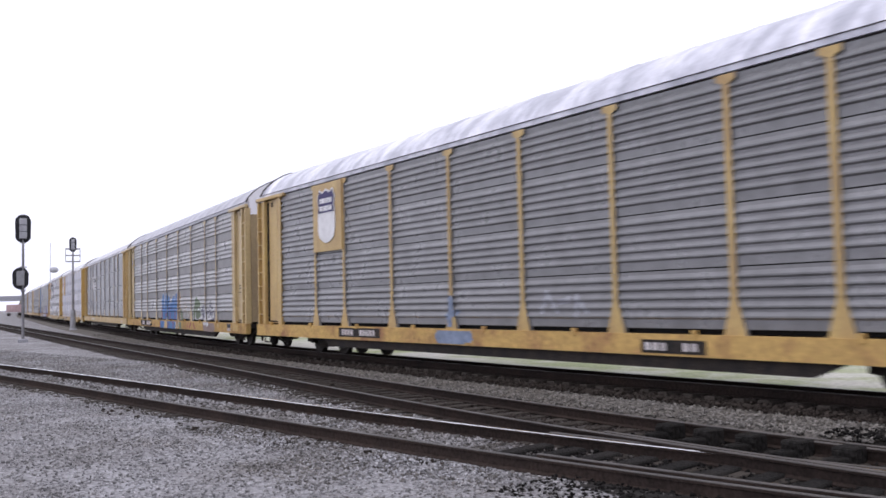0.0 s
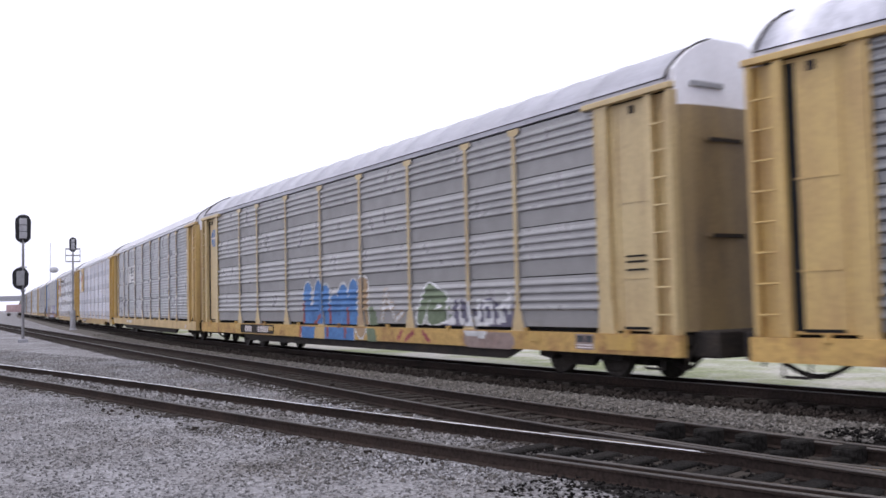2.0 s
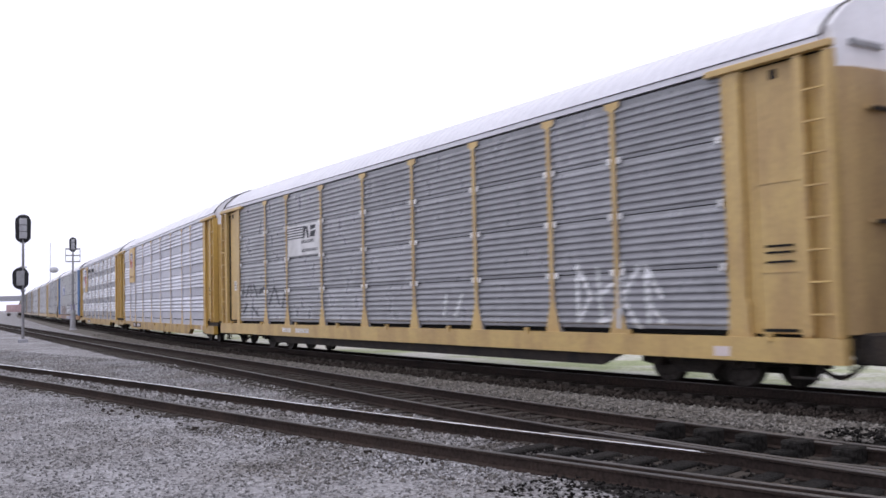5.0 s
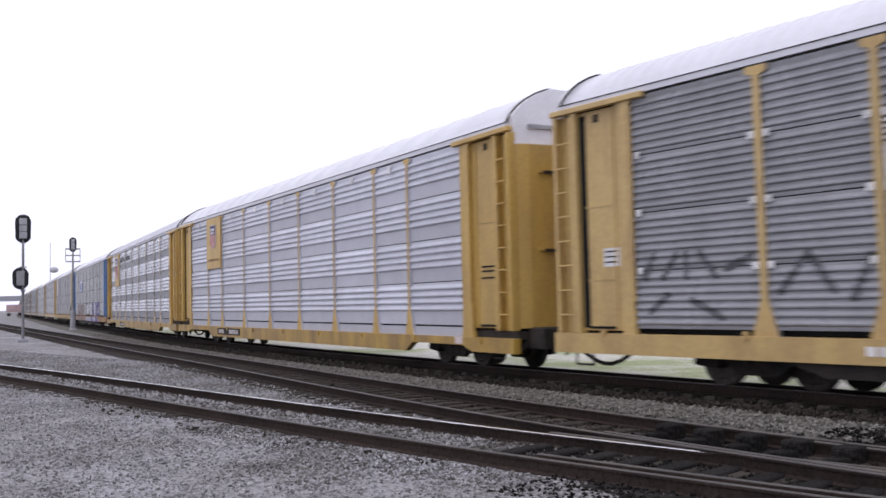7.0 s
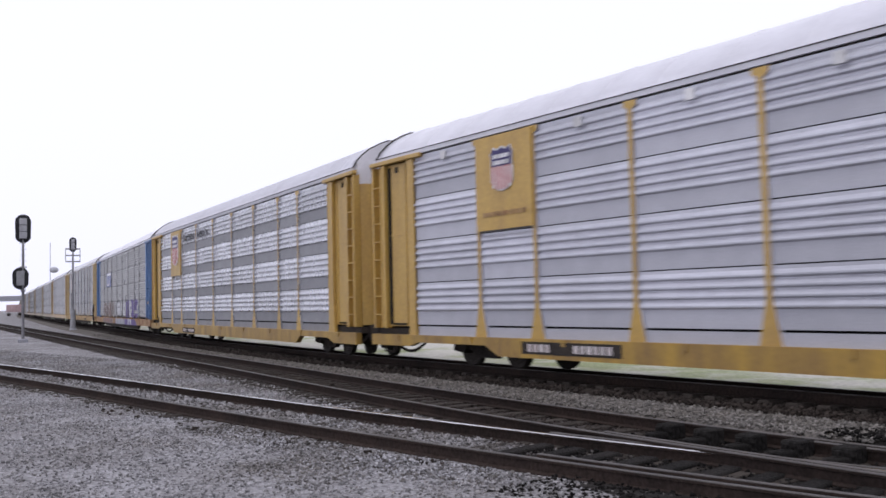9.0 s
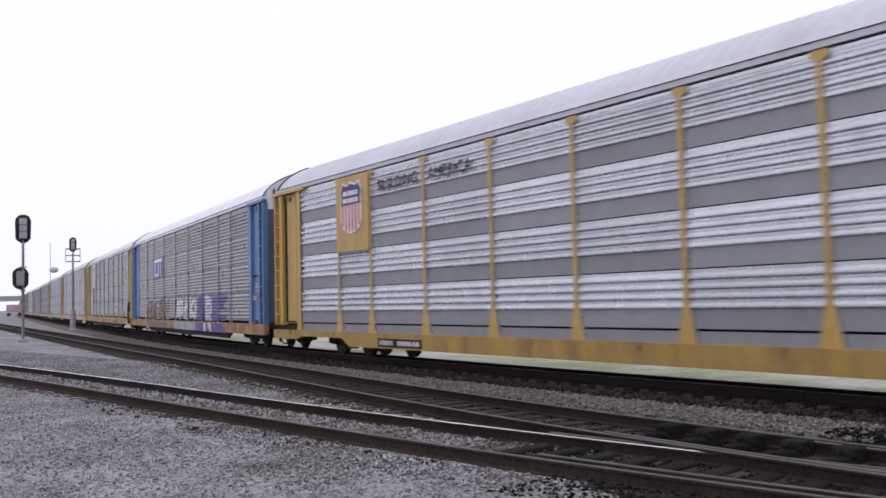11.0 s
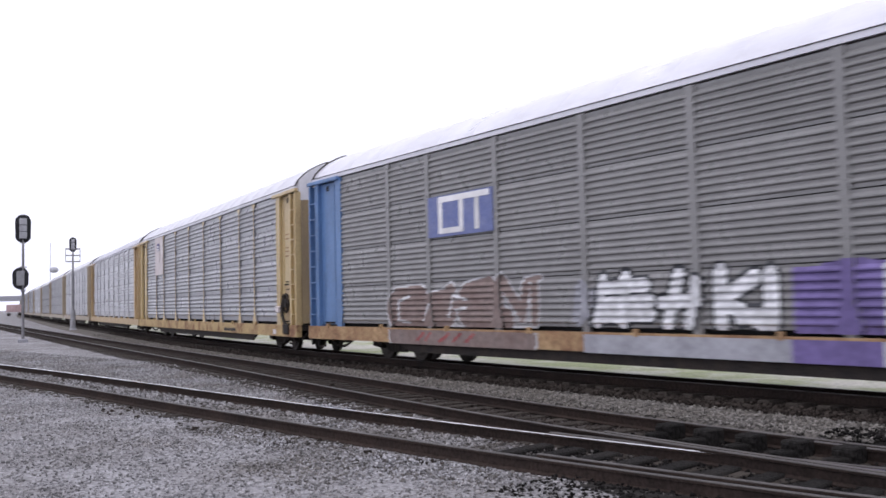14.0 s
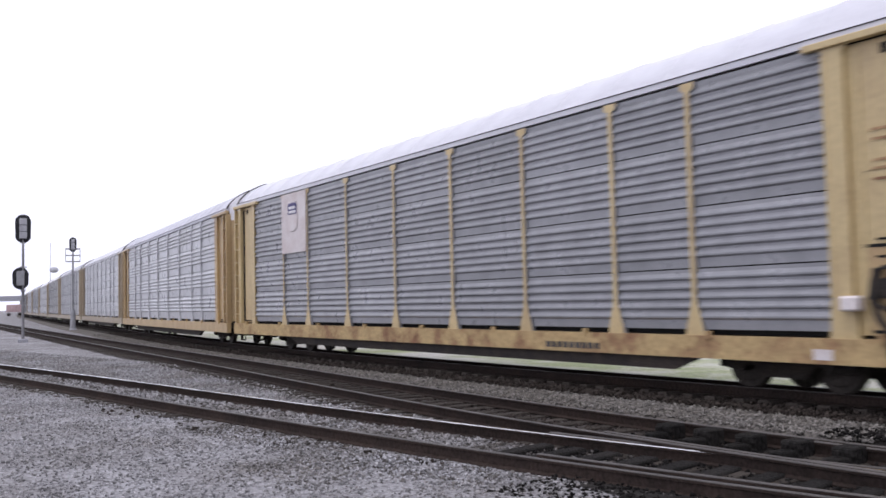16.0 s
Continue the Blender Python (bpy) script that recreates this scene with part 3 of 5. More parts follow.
            block(bm, e * (END - 0.07), e * (END + 0.03), side * 1.40, side * 1.60, 0.9, 5.17, 0.012)
            block(bm, e * 13.1, e * END, side * 1.38, side * 1.43, 0.9, 5.17)
            part("corner_post", bm, look_.paint, car, "folded steel corner post")
            part("ladder", ladder_bm(e * 13.35, side * 1.58, 0.95, 5.1, 0.4), look_.paint, car, "narrow steel ladder")
    for e in (-1, 1):
        bm = bmesh.new()
        arc = [(e * (END - 0.02), -1.42), (e * (END + 0.1), -1.1), (e * (END + 0.16), -0.5), (e * (END + 0.16), 0.5), (e * (END + 0.1), 1.1), (e * (END - 0.02), 1.42)]
        low = [bm.verts.new((x, y, 0.95)) for x, y in arc]
        top = [bm.verts.new((x, y, 4.92)) for x, y in arc]
        for i in range(5):
            bm.faces.new((low[i], low[i + 1], top[i + 1], top[i]))
        bm.faces.new(low)
        bm.faces.new(top)
        bm.faces.new((low[0], top[0], top[-1], low[-1]))
        for z in (2.6, 4.3):
            block(bm, e * (END + 0.14), e * (END + 0.19), -0.9, 0.1, z, z + 0.06)
        # the end colour is mostly a darker side paint, with the face's shade mixed in
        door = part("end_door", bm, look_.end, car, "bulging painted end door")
        for z in (2.62, 4.32):
            bm = bmesh.new()
            block(bm, e * (END + 0.185), e * (END + 0.2), -0.8, 0.0, z - 0.04, z + 0.03)
            part("door_catch", bm, M_BLACK, door, "dark door catch bar")
        bm = bmesh.new()
        rim = ROOF[3:-3]
        bm_v = [bm.verts.new((e * (END - 0.02), y, z)) for y, z in rim]
        bm_w = [bm.verts.new((e * (ROOF_END - 0.05), y, z)) for y, z in rim]
        lo = [bm.verts.new((e * (END + 0.02), y, 4.92)) for y in (1.42, -1.42)]
        lw = [bm.verts.new((e * (ROOF_END - 0.05), y, 4.92)) for y in (1.42, -1.42)]
        ring, ring2 = bm_v + lo, bm_w + lw
        bm.faces.new(ring)
        bm.faces.new(ring2[::-1])
        for i in range(len(ring)):
            bm.faces.new((ring[i], ring2[i], ring2[(i + 1) % len(ring)], ring[(i + 1) % len(ring)]))
        cap = part("roof_end", bm, R_LIGHT if look_.roof is R_PATCHY else R_END, car, "pale sheet closing the roof end")
        bm = bmesh.new()
        block(bm, e * END, e * (END + 0.05), -1.05, -0.25, 5.28, 5.37)
        part("roof_vent", bm, M_SIGNAL_BOX, cap, "grey vent slot in the roof end")
        if k == "blue":
            for y in np.arange(-1.2, 1.3, 0.34):
                bm = bmesh.new()
                block(bm, e * END, e * (END + 0.04), y, y + 0.05, 4.95, 5.6 + 0.45 * (1 - abs(y) / 1.3))
                part("roof_end_rib", bm, M_BLACK, cap, "dark upright rib")
        bm = bmesh.new()
        for i in range(2, len(ROOF) - 3):
            rod(bm, (e * ROOF_END, ROOF[i][0] * 1.005, ROOF[i][1] + 0.012), (e * ROOF_END, ROOF[i + 1][0] * 1.005, ROOF[i + 1][1] + 0.012), 0.026, None, 6)
        part("roof_trim", bm, M_BLACK, car, "black edge strip of the roof end")
        bm = bmesh.new()
        block(bm, e * 13.5, e * 14.25, -0.14, 0.14, 0.62, 0.92, 0.03)
        block(bm, e * 14.05, e * 14.34, -0.2, 0.2, 0.6, 0.95, 0.05)
        block(bm, e * 13.35, e * 13.6, -0.6, 0.6, 0.55, 0.9, 0.03)
        part("coupler", bm, M_BLACK, car, "black knuckle coupler")
        bm = bmesh.new()
        block(bm, e * 13.5, e * 14.12, -1.15, 1.15, 0.5, 0.97, 0.03)
        part("end_platform", bm, M_BLACK, car, "grimy black end platform")
        bm = bmesh.new()
        pts = [(e * (13.7 - 0.19 * i), -1.0 + 0.05 * i, 0.62 - 0.36 * math.sin(i / 7 * math.pi)) for i in range(8)]
        for a, b in zip(pts, pts[1:]):
            rod(bm, a, b, 0.04, None, 6)
        rod(bm, pts[-1], (pts[-1][0], -0.7, 0.8), 0.05, None, 6)
        rod(bm, pts[0], (pts[0][0], -1.0, 0.8), 0.05, None, 6)
        part("brake_hose", bm, M_BLACK, car, "sagging black brake hose")
        bm = bmesh.new()
        rod(bm, (e * 14.1, -0.2, 0.86), (e * 13.62, -1.15, 0.72), 0.025, None, 6)
        rod(bm, (e * 13.62, -1.15, 0.72), (e * 13.62, -1.4, 0.45), 0.025, None, 6)
        part("uncoupling_lever", bm, M_BLACK, car, "bent black uncoupling lever")
        bm = bmesh.new()
        for dx in (0.0, 0.45):
            rod(bm, (e * (12.75 + dx), -1.52, 0.55), (e * (12.75 + dx), -1.52, 0.3), 0.02, None, 6)
        rod(bm, (e * 12.75, -1.52, 0.3), (e * 13.2, -1.52, 0.3), 0.022, None, 6)
        part("stirrup_step", bm, M_BLACK, car, "thin black stirrup step")
    put("roof", shared(("roof", k), lambda: roof_mesh(look_.roof, look_.roof_ribs, ROOF)), car, None, "arched seamed steel roof")

    # posts and corrugated sheets
    for side in (-1, 1):
        for x in POSTS:
            lean = 0 if abs(x) < 11 else math.copysign(1, x) * -side

            def build_post():
                bm = bmesh.new()
                proud = 0.026 if k == "blue" else 0.04
                shape = post_outline(0.06, 0.22, 0.16) if k in ("zinc", "bright", "pale") else post_outline(0.07)
                if k == "blue":
                    shape = post_outline(0.09, 0.1, 0.1)
                if abs(x) > 11:
                    shape = [(a + 0.16 * lean, b) for a, b in (post_outline(0.16, 0.17 if k == "blue" else 0.25, 0.2) if x > 0 or k == "blue" else post_outline(0.11, 0.16, 0.16))]
                if look_.sill == "deep":
                    shape = [(x, z - 0.14 if z < 1.1 else z) for x, z in shape]
                plate(bm, shape, -proud, 0.05)
                if k != "blue":
                    block(bm, -0.025, 0.025, -0.05, -0.039, 1.5, 5.08)
                me = one_mesh("post", bm, look_.paint if abs(x) > 11 else look_.post)
                me.materials.append(look_.sheet)
                for f in me.polygons:
                    f.material_index = 0 if abs(f.normal.y) > 0.5 or abs(x) > 11 else 1
                return me
            put("post", shared(("post", k, lean, x < -11), build_post), car, pose(x, side * 1.53, 0, 0, 0, 0 if side < 0 else 180))
        if fine:
            for a, b in zip(POSTS, POSTS[1:]):
                w = round(a - b - 0.02, 2)
                for z in ROWS_Z:
                    me = shared(("sheet", k, w), lambda: sheet_mesh(w, look_.ribs, look_.sheet))
                    put("side_panel", me, car, pose((a + b) / 2, side * FACE, z, 0, 0, 0 if side < 0 else 180))
        else:
            def build_side():
                verts, faces = [], []
                for a, b in zip(POSTS, POSTS[1:]):
                    one = shared(("sheet", k, round(a - b - 0.02, 2)), lambda: sheet_mesh(round(a - b - 0.02, 2), look_.ribs, look_.sheet))
                    for z in ROWS_Z:
                        n = len(verts)
                        verts += [(v.co.x + (a + b) / 2, v.co.y, v.co.z + z) for v in one.vertices]
                        faces += [tuple(n + i for i in p.vertices) for p in one.polygons]
                me = mesh_of("side_panels", verts, faces, look_.sheet)
                return me
            ob = put("side_panels", shared(("side", k), build_side), car, pose(0, side * FACE, 0, 0, 0, 0 if side < 0 else 180))
            ob["kind"] = "stuff"

    # trucks
    wheels = []
    for x in TRUCKS:
        truck = put("truck", FRAME_MESH, car, pose(x, 0, -CANT / 2, -math.degrees(CANT / 1.505)), "grimy black two-axle truck")
        for dx in (0.86, -0.86):
            w = put("wheelset", WHEELS_MESH, truck, pose(dx, 0, WHEEL_R), "steel wheels on their axle")
            wheels.append(w)
    return car, wheels


def yellow(name, base, stain, at=0.62):
    return surface(name, base, 0.45, grain=14, amount=0.12, stain=stain, stain_scale=0.9, stain_at=at, stretch=(2.0, 2.0, 0.6), bump=0.05, spread=0.06, shine=0.6)


def sheet(name, base, stain, metal=0.0, rough=0.30, at=0.52, spread=0.12):
    return surface(name, base, rough, metal=metal, grain=45, amount=0.22, stain=stain, stain_scale=1.3, stain_at=at, stain_soft=0.32, stretch=(1.6, 1, 1.4), bump=0.025, spread=spread, shine=1.0)


Y_OLD = yellow("weathered_yellow_paint", (0.504, 0.349, 0.131), (0.319, 0.194, 0.087))
Y_PALE = yellow("faded_cream_yellow_paint", (0.508, 0.390, 0.200), (0.363, 0.254, 0.136))
Y_NEW = yellow("bright_yellow_paint", (0.48, 0.305, 0.075), (0.34, 0.21, 0.07), 0.64)
Y_SILL = yellow("grimy_yellow_paint", (0.43, 0.265, 0.045), (0.18, 0.105, 0.045), 0.55)
# side yellow darkened for end doors that face away from the light
Y_END_SHADE = yellow("shaded_tan_yellow_paint", (0.30, 0.215, 0.105), (0.16, 0.115, 0.07), 0.55)
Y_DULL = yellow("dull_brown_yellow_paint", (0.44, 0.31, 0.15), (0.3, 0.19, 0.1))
# yellow of the far cars, greyed so that distance haze is in the colour
Y_FAR = yellow("hazed_tan_paint", (0.33, 0.265, 0.18), (0.24, 0.18, 0.13))
BLUE = yellow("weathered_blue_paint", (0.095, 0.19, 0.38), (0.07, 0.12, 0.22))
# the side blue at about a third, for the end doors
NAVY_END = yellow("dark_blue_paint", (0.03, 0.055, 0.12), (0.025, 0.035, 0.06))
S_DIRTY = sheet("dirty_grey_sheet", (0.212, 0.209, 0.215), (0.101, 0.097, 0.099))
S_TAN = sheet("weathered_grey_sheet", (0.286, 0.279, 0.283), (0.185, 0.178, 0.179))
S_SLATE = sheet("slate_grey_sheet", (0.253, 0.253, 0.272), (0.132, 0.132, 0.143))
S_ZINC = sheet("galvanised_sheet", (0.552, 0.552, 0.612), (0.432, 0.432, 0.480), 0.35, 0.36)
S_BRIGHT = sheet("bright_galvanised_sheet", (0.58, 0.58, 0.61), (0.44, 0.44, 0.47), 0.75, 0.28)
S_BROWN = sheet("brownish_grey_sheet", (0.188, 0.183, 0.180), (0.118, 0.113, 0.109))
S_SILVER = sheet("silver_grey_sheet", (0.388, 0.388, 0.409), (0.291, 0.291, 0.304))
R_PATCHY = surface("patchy_grey_roof", (0.31, 0.31, 0.36), 0.42, grain=12, amount=0.12, stain=(0.72, 0.71, 0.78), stain_scale=0.8, stain_at=0.55, stain_soft=0.14, stretch=(1.6, 0.7, 0.7), bump=0.03, shine=0.8)
R_GREY = surface("lavender_grey_roof", (0.42, 0.415, 0.47), 0.38, grain=12, amount=0.1, stain=(0.33, 0.325, 0.36), stain_scale=0.8, bump=0.05)
R_WHITE = surface("white_roof", (0.58, 0.57, 0.62), 0.32, grain=12, amount=0.06, stain=(0.50, 0.49, 0.54), stain_scale=0.6, bump=0.02, shine=1.0)
R_END = surface("white_roof_end", (0.74, 0.73, 0.77), 0.5, grain=12, amount=0.06, stain=(0.6, 0.59, 0.62), stain_scale=0.9, bump=0.04)
R_LIGHT = surface("light_grey_roof", (0.46, 0.455, 0.5), 0.45, grain=12, amount=0.08, stain=(0.38, 0.375, 0.41), stain_scale=0.6, bump=0.04)

HOLED[S_ZINC] = sheet("perforated_galvanised_sheet", (0.483, 0.483, 0.535), (0.402, 0.402, 0.448), 0.1, 0.6)
HOLED[S_BRIGHT] = sheet("perforated_bright_sheet", (0.26, 0.26, 0.28), (0.2, 0.2, 0.215), 0.1, 0.55)
HOLED[S_TAN] = sheet("perforated_weathered_sheet", (0.235, 0.227, 0.227), (0.165, 0.157, 0.155), rough=0.5)

M_RUST_PALE = surface("rust_streaked_cream_paint", (0.50, 0.36, 0.18), 0.75, grain=12, amount=0.25, stain=(0.24, 0.12, 0.07), stain_scale=1.4, stain_at=0.56, stain_soft=0.1, bump=0.1)
M_RUST_GOLD = surface("rust_streaked_yellow_paint", (0.48, 0.31, 0.11), 0.75, grain=12, amount=0.25, stain=(0.26, 0.13, 0.07), stain_scale=1.2, stain_at=0.58, stain_soft=0.1, bump=0.1)

LOOKS = {
    "patchy": Look("patchy", Y_OLD, S_DIRTY, R_PATCHY, ribs="mid", sill_paint=M_RUST_GOLD, rise=0.87, end=Y_END_SHADE),
    "cream": Look("cream", Y_PALE, S_TAN, R_GREY, ribs="broad", sill_paint=M_RUST_GOLD, rise=0.82, end=Y_END_SHADE),
    # its end doors take the dull yellow in place of shade
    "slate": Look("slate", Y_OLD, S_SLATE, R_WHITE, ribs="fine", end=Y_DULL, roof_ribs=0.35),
    "zinc": Look("zinc", Y_NEW, S_ZINC, R_WHITE, rise=0.82, sill="deep", sill_paint=Y_SILL),
    "bright": Look("bright", Y_NEW, S_BRIGHT, R_LIGHT, rise=0.82, sill="deep", roof_ribs=0.35, sill_paint=Y_SILL),
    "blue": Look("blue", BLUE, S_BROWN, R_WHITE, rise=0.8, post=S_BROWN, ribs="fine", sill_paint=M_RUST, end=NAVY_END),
    "pale": Look("pale", Y_PALE, S_SLATE, R_WHITE, rise=0.8, ribs="mid", sill_paint=M_RUST_PALE, end=Y_END_SHADE),
    "far_grey": Look("far_grey", Y_FAR, S_SLATE, R_GREY, post=S_SLATE, ribs="mid", sill_paint=Y_FAR, rise=0.8),
    "far_silver": Look("far_silver", Y_FAR, S_SILVER, R_WHITE, post=S_SILVER, ribs="broad", sill_paint=Y_FAR),
    "far_dark": Look("far_dark", Y_FAR, S_DIRTY, R_WHITE, post=S_DIRTY, ribs="mid", sill_paint=Y_FAR),
    "silver": Look("silver", Y_DULL, S_SILVER, R_GREY, post=S_SILVER, ribs="broad", rise=0.8),
}
TRAIN_CARS = [
    ("patchy", "dirty grey corrugated autorack with yellow posts and patchy roof", 0.0),
    ("cream", "weathered grey autorack with cream-yellow ends and blue graffiti", 0.03),
    ("slate", "slate-grey autorack with yellow posts and a white striped plate", 0.05),
    ("zinc", "clean galvanised autorack with bright yellow posts and white roof", 0.0),
    ("bright", "shiny galvanised autorack with bright yellow posts and shield emblem", -0.37),
    ("blue", "brown-grey autorack with blue ends and purple and white graffiti", -0.62),
    ("pale", "grey autorack with pale yellow posts and a white roof", -0.92),
    ("silver", "silver-grey autorack with dull yellow ends", -1.1),
    ("far_silver", "distant silver-grey autorack with tan ends", -1.2),
    ("far_grey", "distant grey autorack with dull tan ends", -1.3),
    ("far_dark", "distant dirty grey autorack with tan ends", -1.3),
    ("far_silver", "distant silver-grey autorack with tan ends", -1.3),
    ("far_grey", "distant grey autorack with dull tan ends", -1.3),
    ("far_silver", "distant silver-grey autorack with tan ends", -1.3),
    ("far_dark", "distant dirty grey autorack with tan ends", -1.3),
    ("far_grey", "distant grey autorack with dull tan ends", -1.3),
    ("far_silver", "distant silver-grey autorack with tan ends", -1.3),
    ("far_dark", "distant dirty grey autorack with tan ends", -1.3),
    ("far_grey", "distant grey autorack with dull tan ends", -1.3),
    ("far_silver", "distant silver-grey autorack with tan ends", -1.3),
    ("far_dark", "distant dirty grey autorack with tan ends", -1.3),
    ("far_grey", "distant grey autorack with dull tan ends", -1.3),
]
CAR_PITCH = 28.6
CARS = []
for i, (kind, words, nudge) in enumerate(TRAIN_CARS):
    car, wheels = autorack(LOOKS[kind], words, i < 11)
    CARS.append((car, wheels, 13.77 + 13.37 + (i - 1) * CAR_PITCH + nudge))
BY = {"patchy": CARS[0][0], "cream": CARS[1][0], "slate": CARS[2][0], "zinc": CARS[3][0], "bright": CARS[4][0], "blue": CARS[5][0], "pale": CARS[6][0], "silver": CARS[7][0]}


# ---- emblems, plates and paint on the cars (x along the car, z up, on the side towards the eye) ----
def flat(name, car, outline, depth, material, label="", thick=0.012):
    bm = bmesh.new()
    plate(bm, outline, -depth - thick, -depth)
    return part(name, bm, material, car, label)


def box_outline(x0, x1, z0, z1):
    return [(x0, z0), (x1, z0), (x1, z1), (x0, z1)]


def shield_outline(cx, cz, w, h):
    pts = [(-0.5, 0.34), (-0.42, 0.42), (-0.38, 0.5), (-0.2, 0.44), (0, 0.5), (0.2, 0.44), (0.38, 0.5), (0.42, 0.42), (0.5, 0.34), (0.46, 0.2), (0.48, 0.0), (0.48, -0.26), (0.4, -0.4), (0.2, -0.47), (0, -0.5),
           (-0.2, -0.47), (-0.4, -0.4), (-0.48, -0.26), (-0.48, 0.0), (-0.46, 0.2)]
    return [(cx + a * w, cz + b * h) for a, b in pts]


def emblem(car, x0, x1, z0, z1, paint, w, h, cz, stripes, lower):
    panel = flat("emblem_panel", car, box_outline(x0, x1, z0, z1), 1.59, paint, "painted panel carrying a shield emblem", 0.03)
    cx = (x0 + x1) / 2
    flat("shield", panel, shield_outline(cx, cz, w, h), 1.632, M_WHITE if stripes else lower, "shield emblem with pale lower half")
    if stripes:
        flat("shield_edge", panel, [(cx - 0.46 * w, cz + 0.03 * h), (cx + 0.46 * w, cz + 0.03 * h), (cx + 0.46 * w, cz - 0.26 * h), (cx + 0.38 * w, cz - 0.39 * h), (cx, cz - 0.47 * h), (cx - 0.38 * w, cz - 0.39 * h), (cx - 0.46 * w, cz - 0.26 * h)], 1.640, M_WHITE, "", 0.006)
        for k in range(6):
            x = cx + (-0.42 + k * 0.152) * w
            low = cz - (0.46, 0.44, 0.35)[int(abs(k - 2.5))] * h
            flat("stripe", panel, box_outline(x, x + 0.075 * w, low, cz + 0.06 * h), 1.648, M_RED, "faded red stripe", 0.006)
    top = [(cx + a * w, cz + b * h) for a, b in ((-0.46, 0.33), (-0.39, 0.41), (-0.36, 0.46), (-0.2, 0.405), (0, 0.46), (0.2, 0.405), (0.36, 0.46), (0.39, 0.41), (0.46, 0.33), (0.42, 0.2), (0.44, 0.06), (-0.44, 0.06), (-0.42, 0.2))]
    flat("shield_top", panel, top[::-1], 1.648, M_NAVY, "navy blue head of the shield", 0.006)
    for zz in (0.27, 0.13):
        for k in range(5):
            x = cx + (-0.34 + k * 0.14) * w
            flat("letter_bar", panel, box_outline(x, x + 0.115 * w, cz + (zz - 0.04) * h, cz + (zz + 0.05) * h), 1.656, M_WHITE, "", 0.004)


emblem(BY["patchy"], -8.97, -7.03, 3.15, 5.22, Y_OLD, 1.2, 1.66, 4.22, False, M_WHITE)
emblem(BY["zinc"], -8.97, -7.03, 3.12, 5.22, Y_NEW, 0.8, 1.0, 4.45, True, M_WHITE)
emblem(BY["bright"], -8.97, -7.03, 3.05, 5.22, Y_NEW, 1.3, 1.5, 4.30, True, M_WHITE)
emblem(BY["pale"], -8.97, -7.03, 3.25, 5.22, M_FADED, 0.8, 1.0, 4.45, False, M_FADED)
for k in range(12):
    x = -8.7 + k * 0.125
    flat("letter_bar", BY["zinc"], box_outline(x, x + 0.085, 3.42, 3.52), 1.632, M_RUST, "", 0.004)


def side_words(car, words, x, z, size, material, depth, width=1.0):
    cu = bpy.data.curves.new("words", "FONT")
    cu.body, cu.size, cu.extrude, cu.space_character = words, size, 0.004, 1.1
    tmp = bpy.data.objects.new("words", cu)
    scene.collection.objects.link(tmp)
    bpy.context.view_layer.update()
    me = bpy.data.meshes.new_from_object(tmp)
    bpy.data.objects.remove(tmp)
    me.materials.clear()
    me.materials.append(material)
    return put("lettering", me, car, Matrix.Translation((x, -depth, z)) @ pose(0, 0, 0, 90, 0, 0) @ Matrix.Diagonal((width, 1, 1, 1)), "painted slogan lettering")


side_words(BY["bright"], "BUILDING", -6.55, 4.62, 0.42, M_LETTER, FACE + 0.06, 1.0)
side_words(BY["bright"], "AMERICA", -4.0, 4.62, 0.42, M_LETTER, FACE + 0.06, 1.0)


def mark_plate(car, x0, x1, groups, z0, z1, back=None, ink=None, depth=1.62):
    """Marks of the car as upright bars in groups (start, count), on a painted plate or on the bare sill."""
    owner = car
    if back:
        owner = flat("mark_plate", car, box_outline(x0, x1, z0, z1), depth, back, "dark plate with pale marks", 0.01)
    for start, count in groups:
        for k in range(count):
            x = start + k * 0.185
            flat("mark_bar", owner, box_outline(x, x + 0.125, z0 + 0.05, z1 - 0.05), depth + 0.011, ink or M_FADED, "", 0.004)


mark_plate(BY["patchy"], 4.95, 6.45, ((5.05, 3), (5.95, 2)), 0.56, 0.80, M_BLACK)
mark_plate(BY["patchy"], -7.3, -4.85, ((-7.1, 4), (-6.0, 5)), 0.60, 0.86, M_BLACK)
mark_plate(BY["cream"], -8.7, -5.3, ((-8.2, 4), (-6.85, 6)), 0.56, 0.87, M_BLACK)
mark_plate(BY["slate"], -7.4, -4.8, ((-7.3, 4), (-6.2, 6)), 0.6, 0.84, None, M_WHITE)
mark_plate(BY["zinc"], -7.5, -4.6, ((-7.3, 4), (-5.9, 6)), 0.42, 0.68, M_BLACK)
mark_plate(BY["bright"], -6.6, -4.35, ((-6.5, 4), (-5.55, 6)), 0.38, 0.60, M_BLACK)
mark_plate(BY["pale"], 4.95, 6.7, ((5.0, 9),), 0.54, 0.76, None, M_SPRAY_DARK)
for car in ("slate", "pale", "patchy", "zinc"):
    flat("data_plate", BY[car], box_outline(11.3, 11.62, 0.58, 0.74), 1.622, M_FADED, "small pale data plate", 0.006)
for x0, x1, z0, z1 in ((9.41, 9.8, 0.70, 0.86), (11.85, 12.6, 0.6, 0.88), (-9.25, -8.75, 0.70, 0.86), (-5.75, -5.35, 0.68, 0.82)):
    flat("reflector", BY["cream"], box_outline(x0, x1, z0, z1), 1.632, Y_NEW, "bright yellow patch", 0.008)
p = flat("data_panel", BY["cream"], box_outline(10.95, 11.48, 0.58, 0.88), 1.622, M_SPRAY_BROWN, "brown stencilled data panel", 0.006)
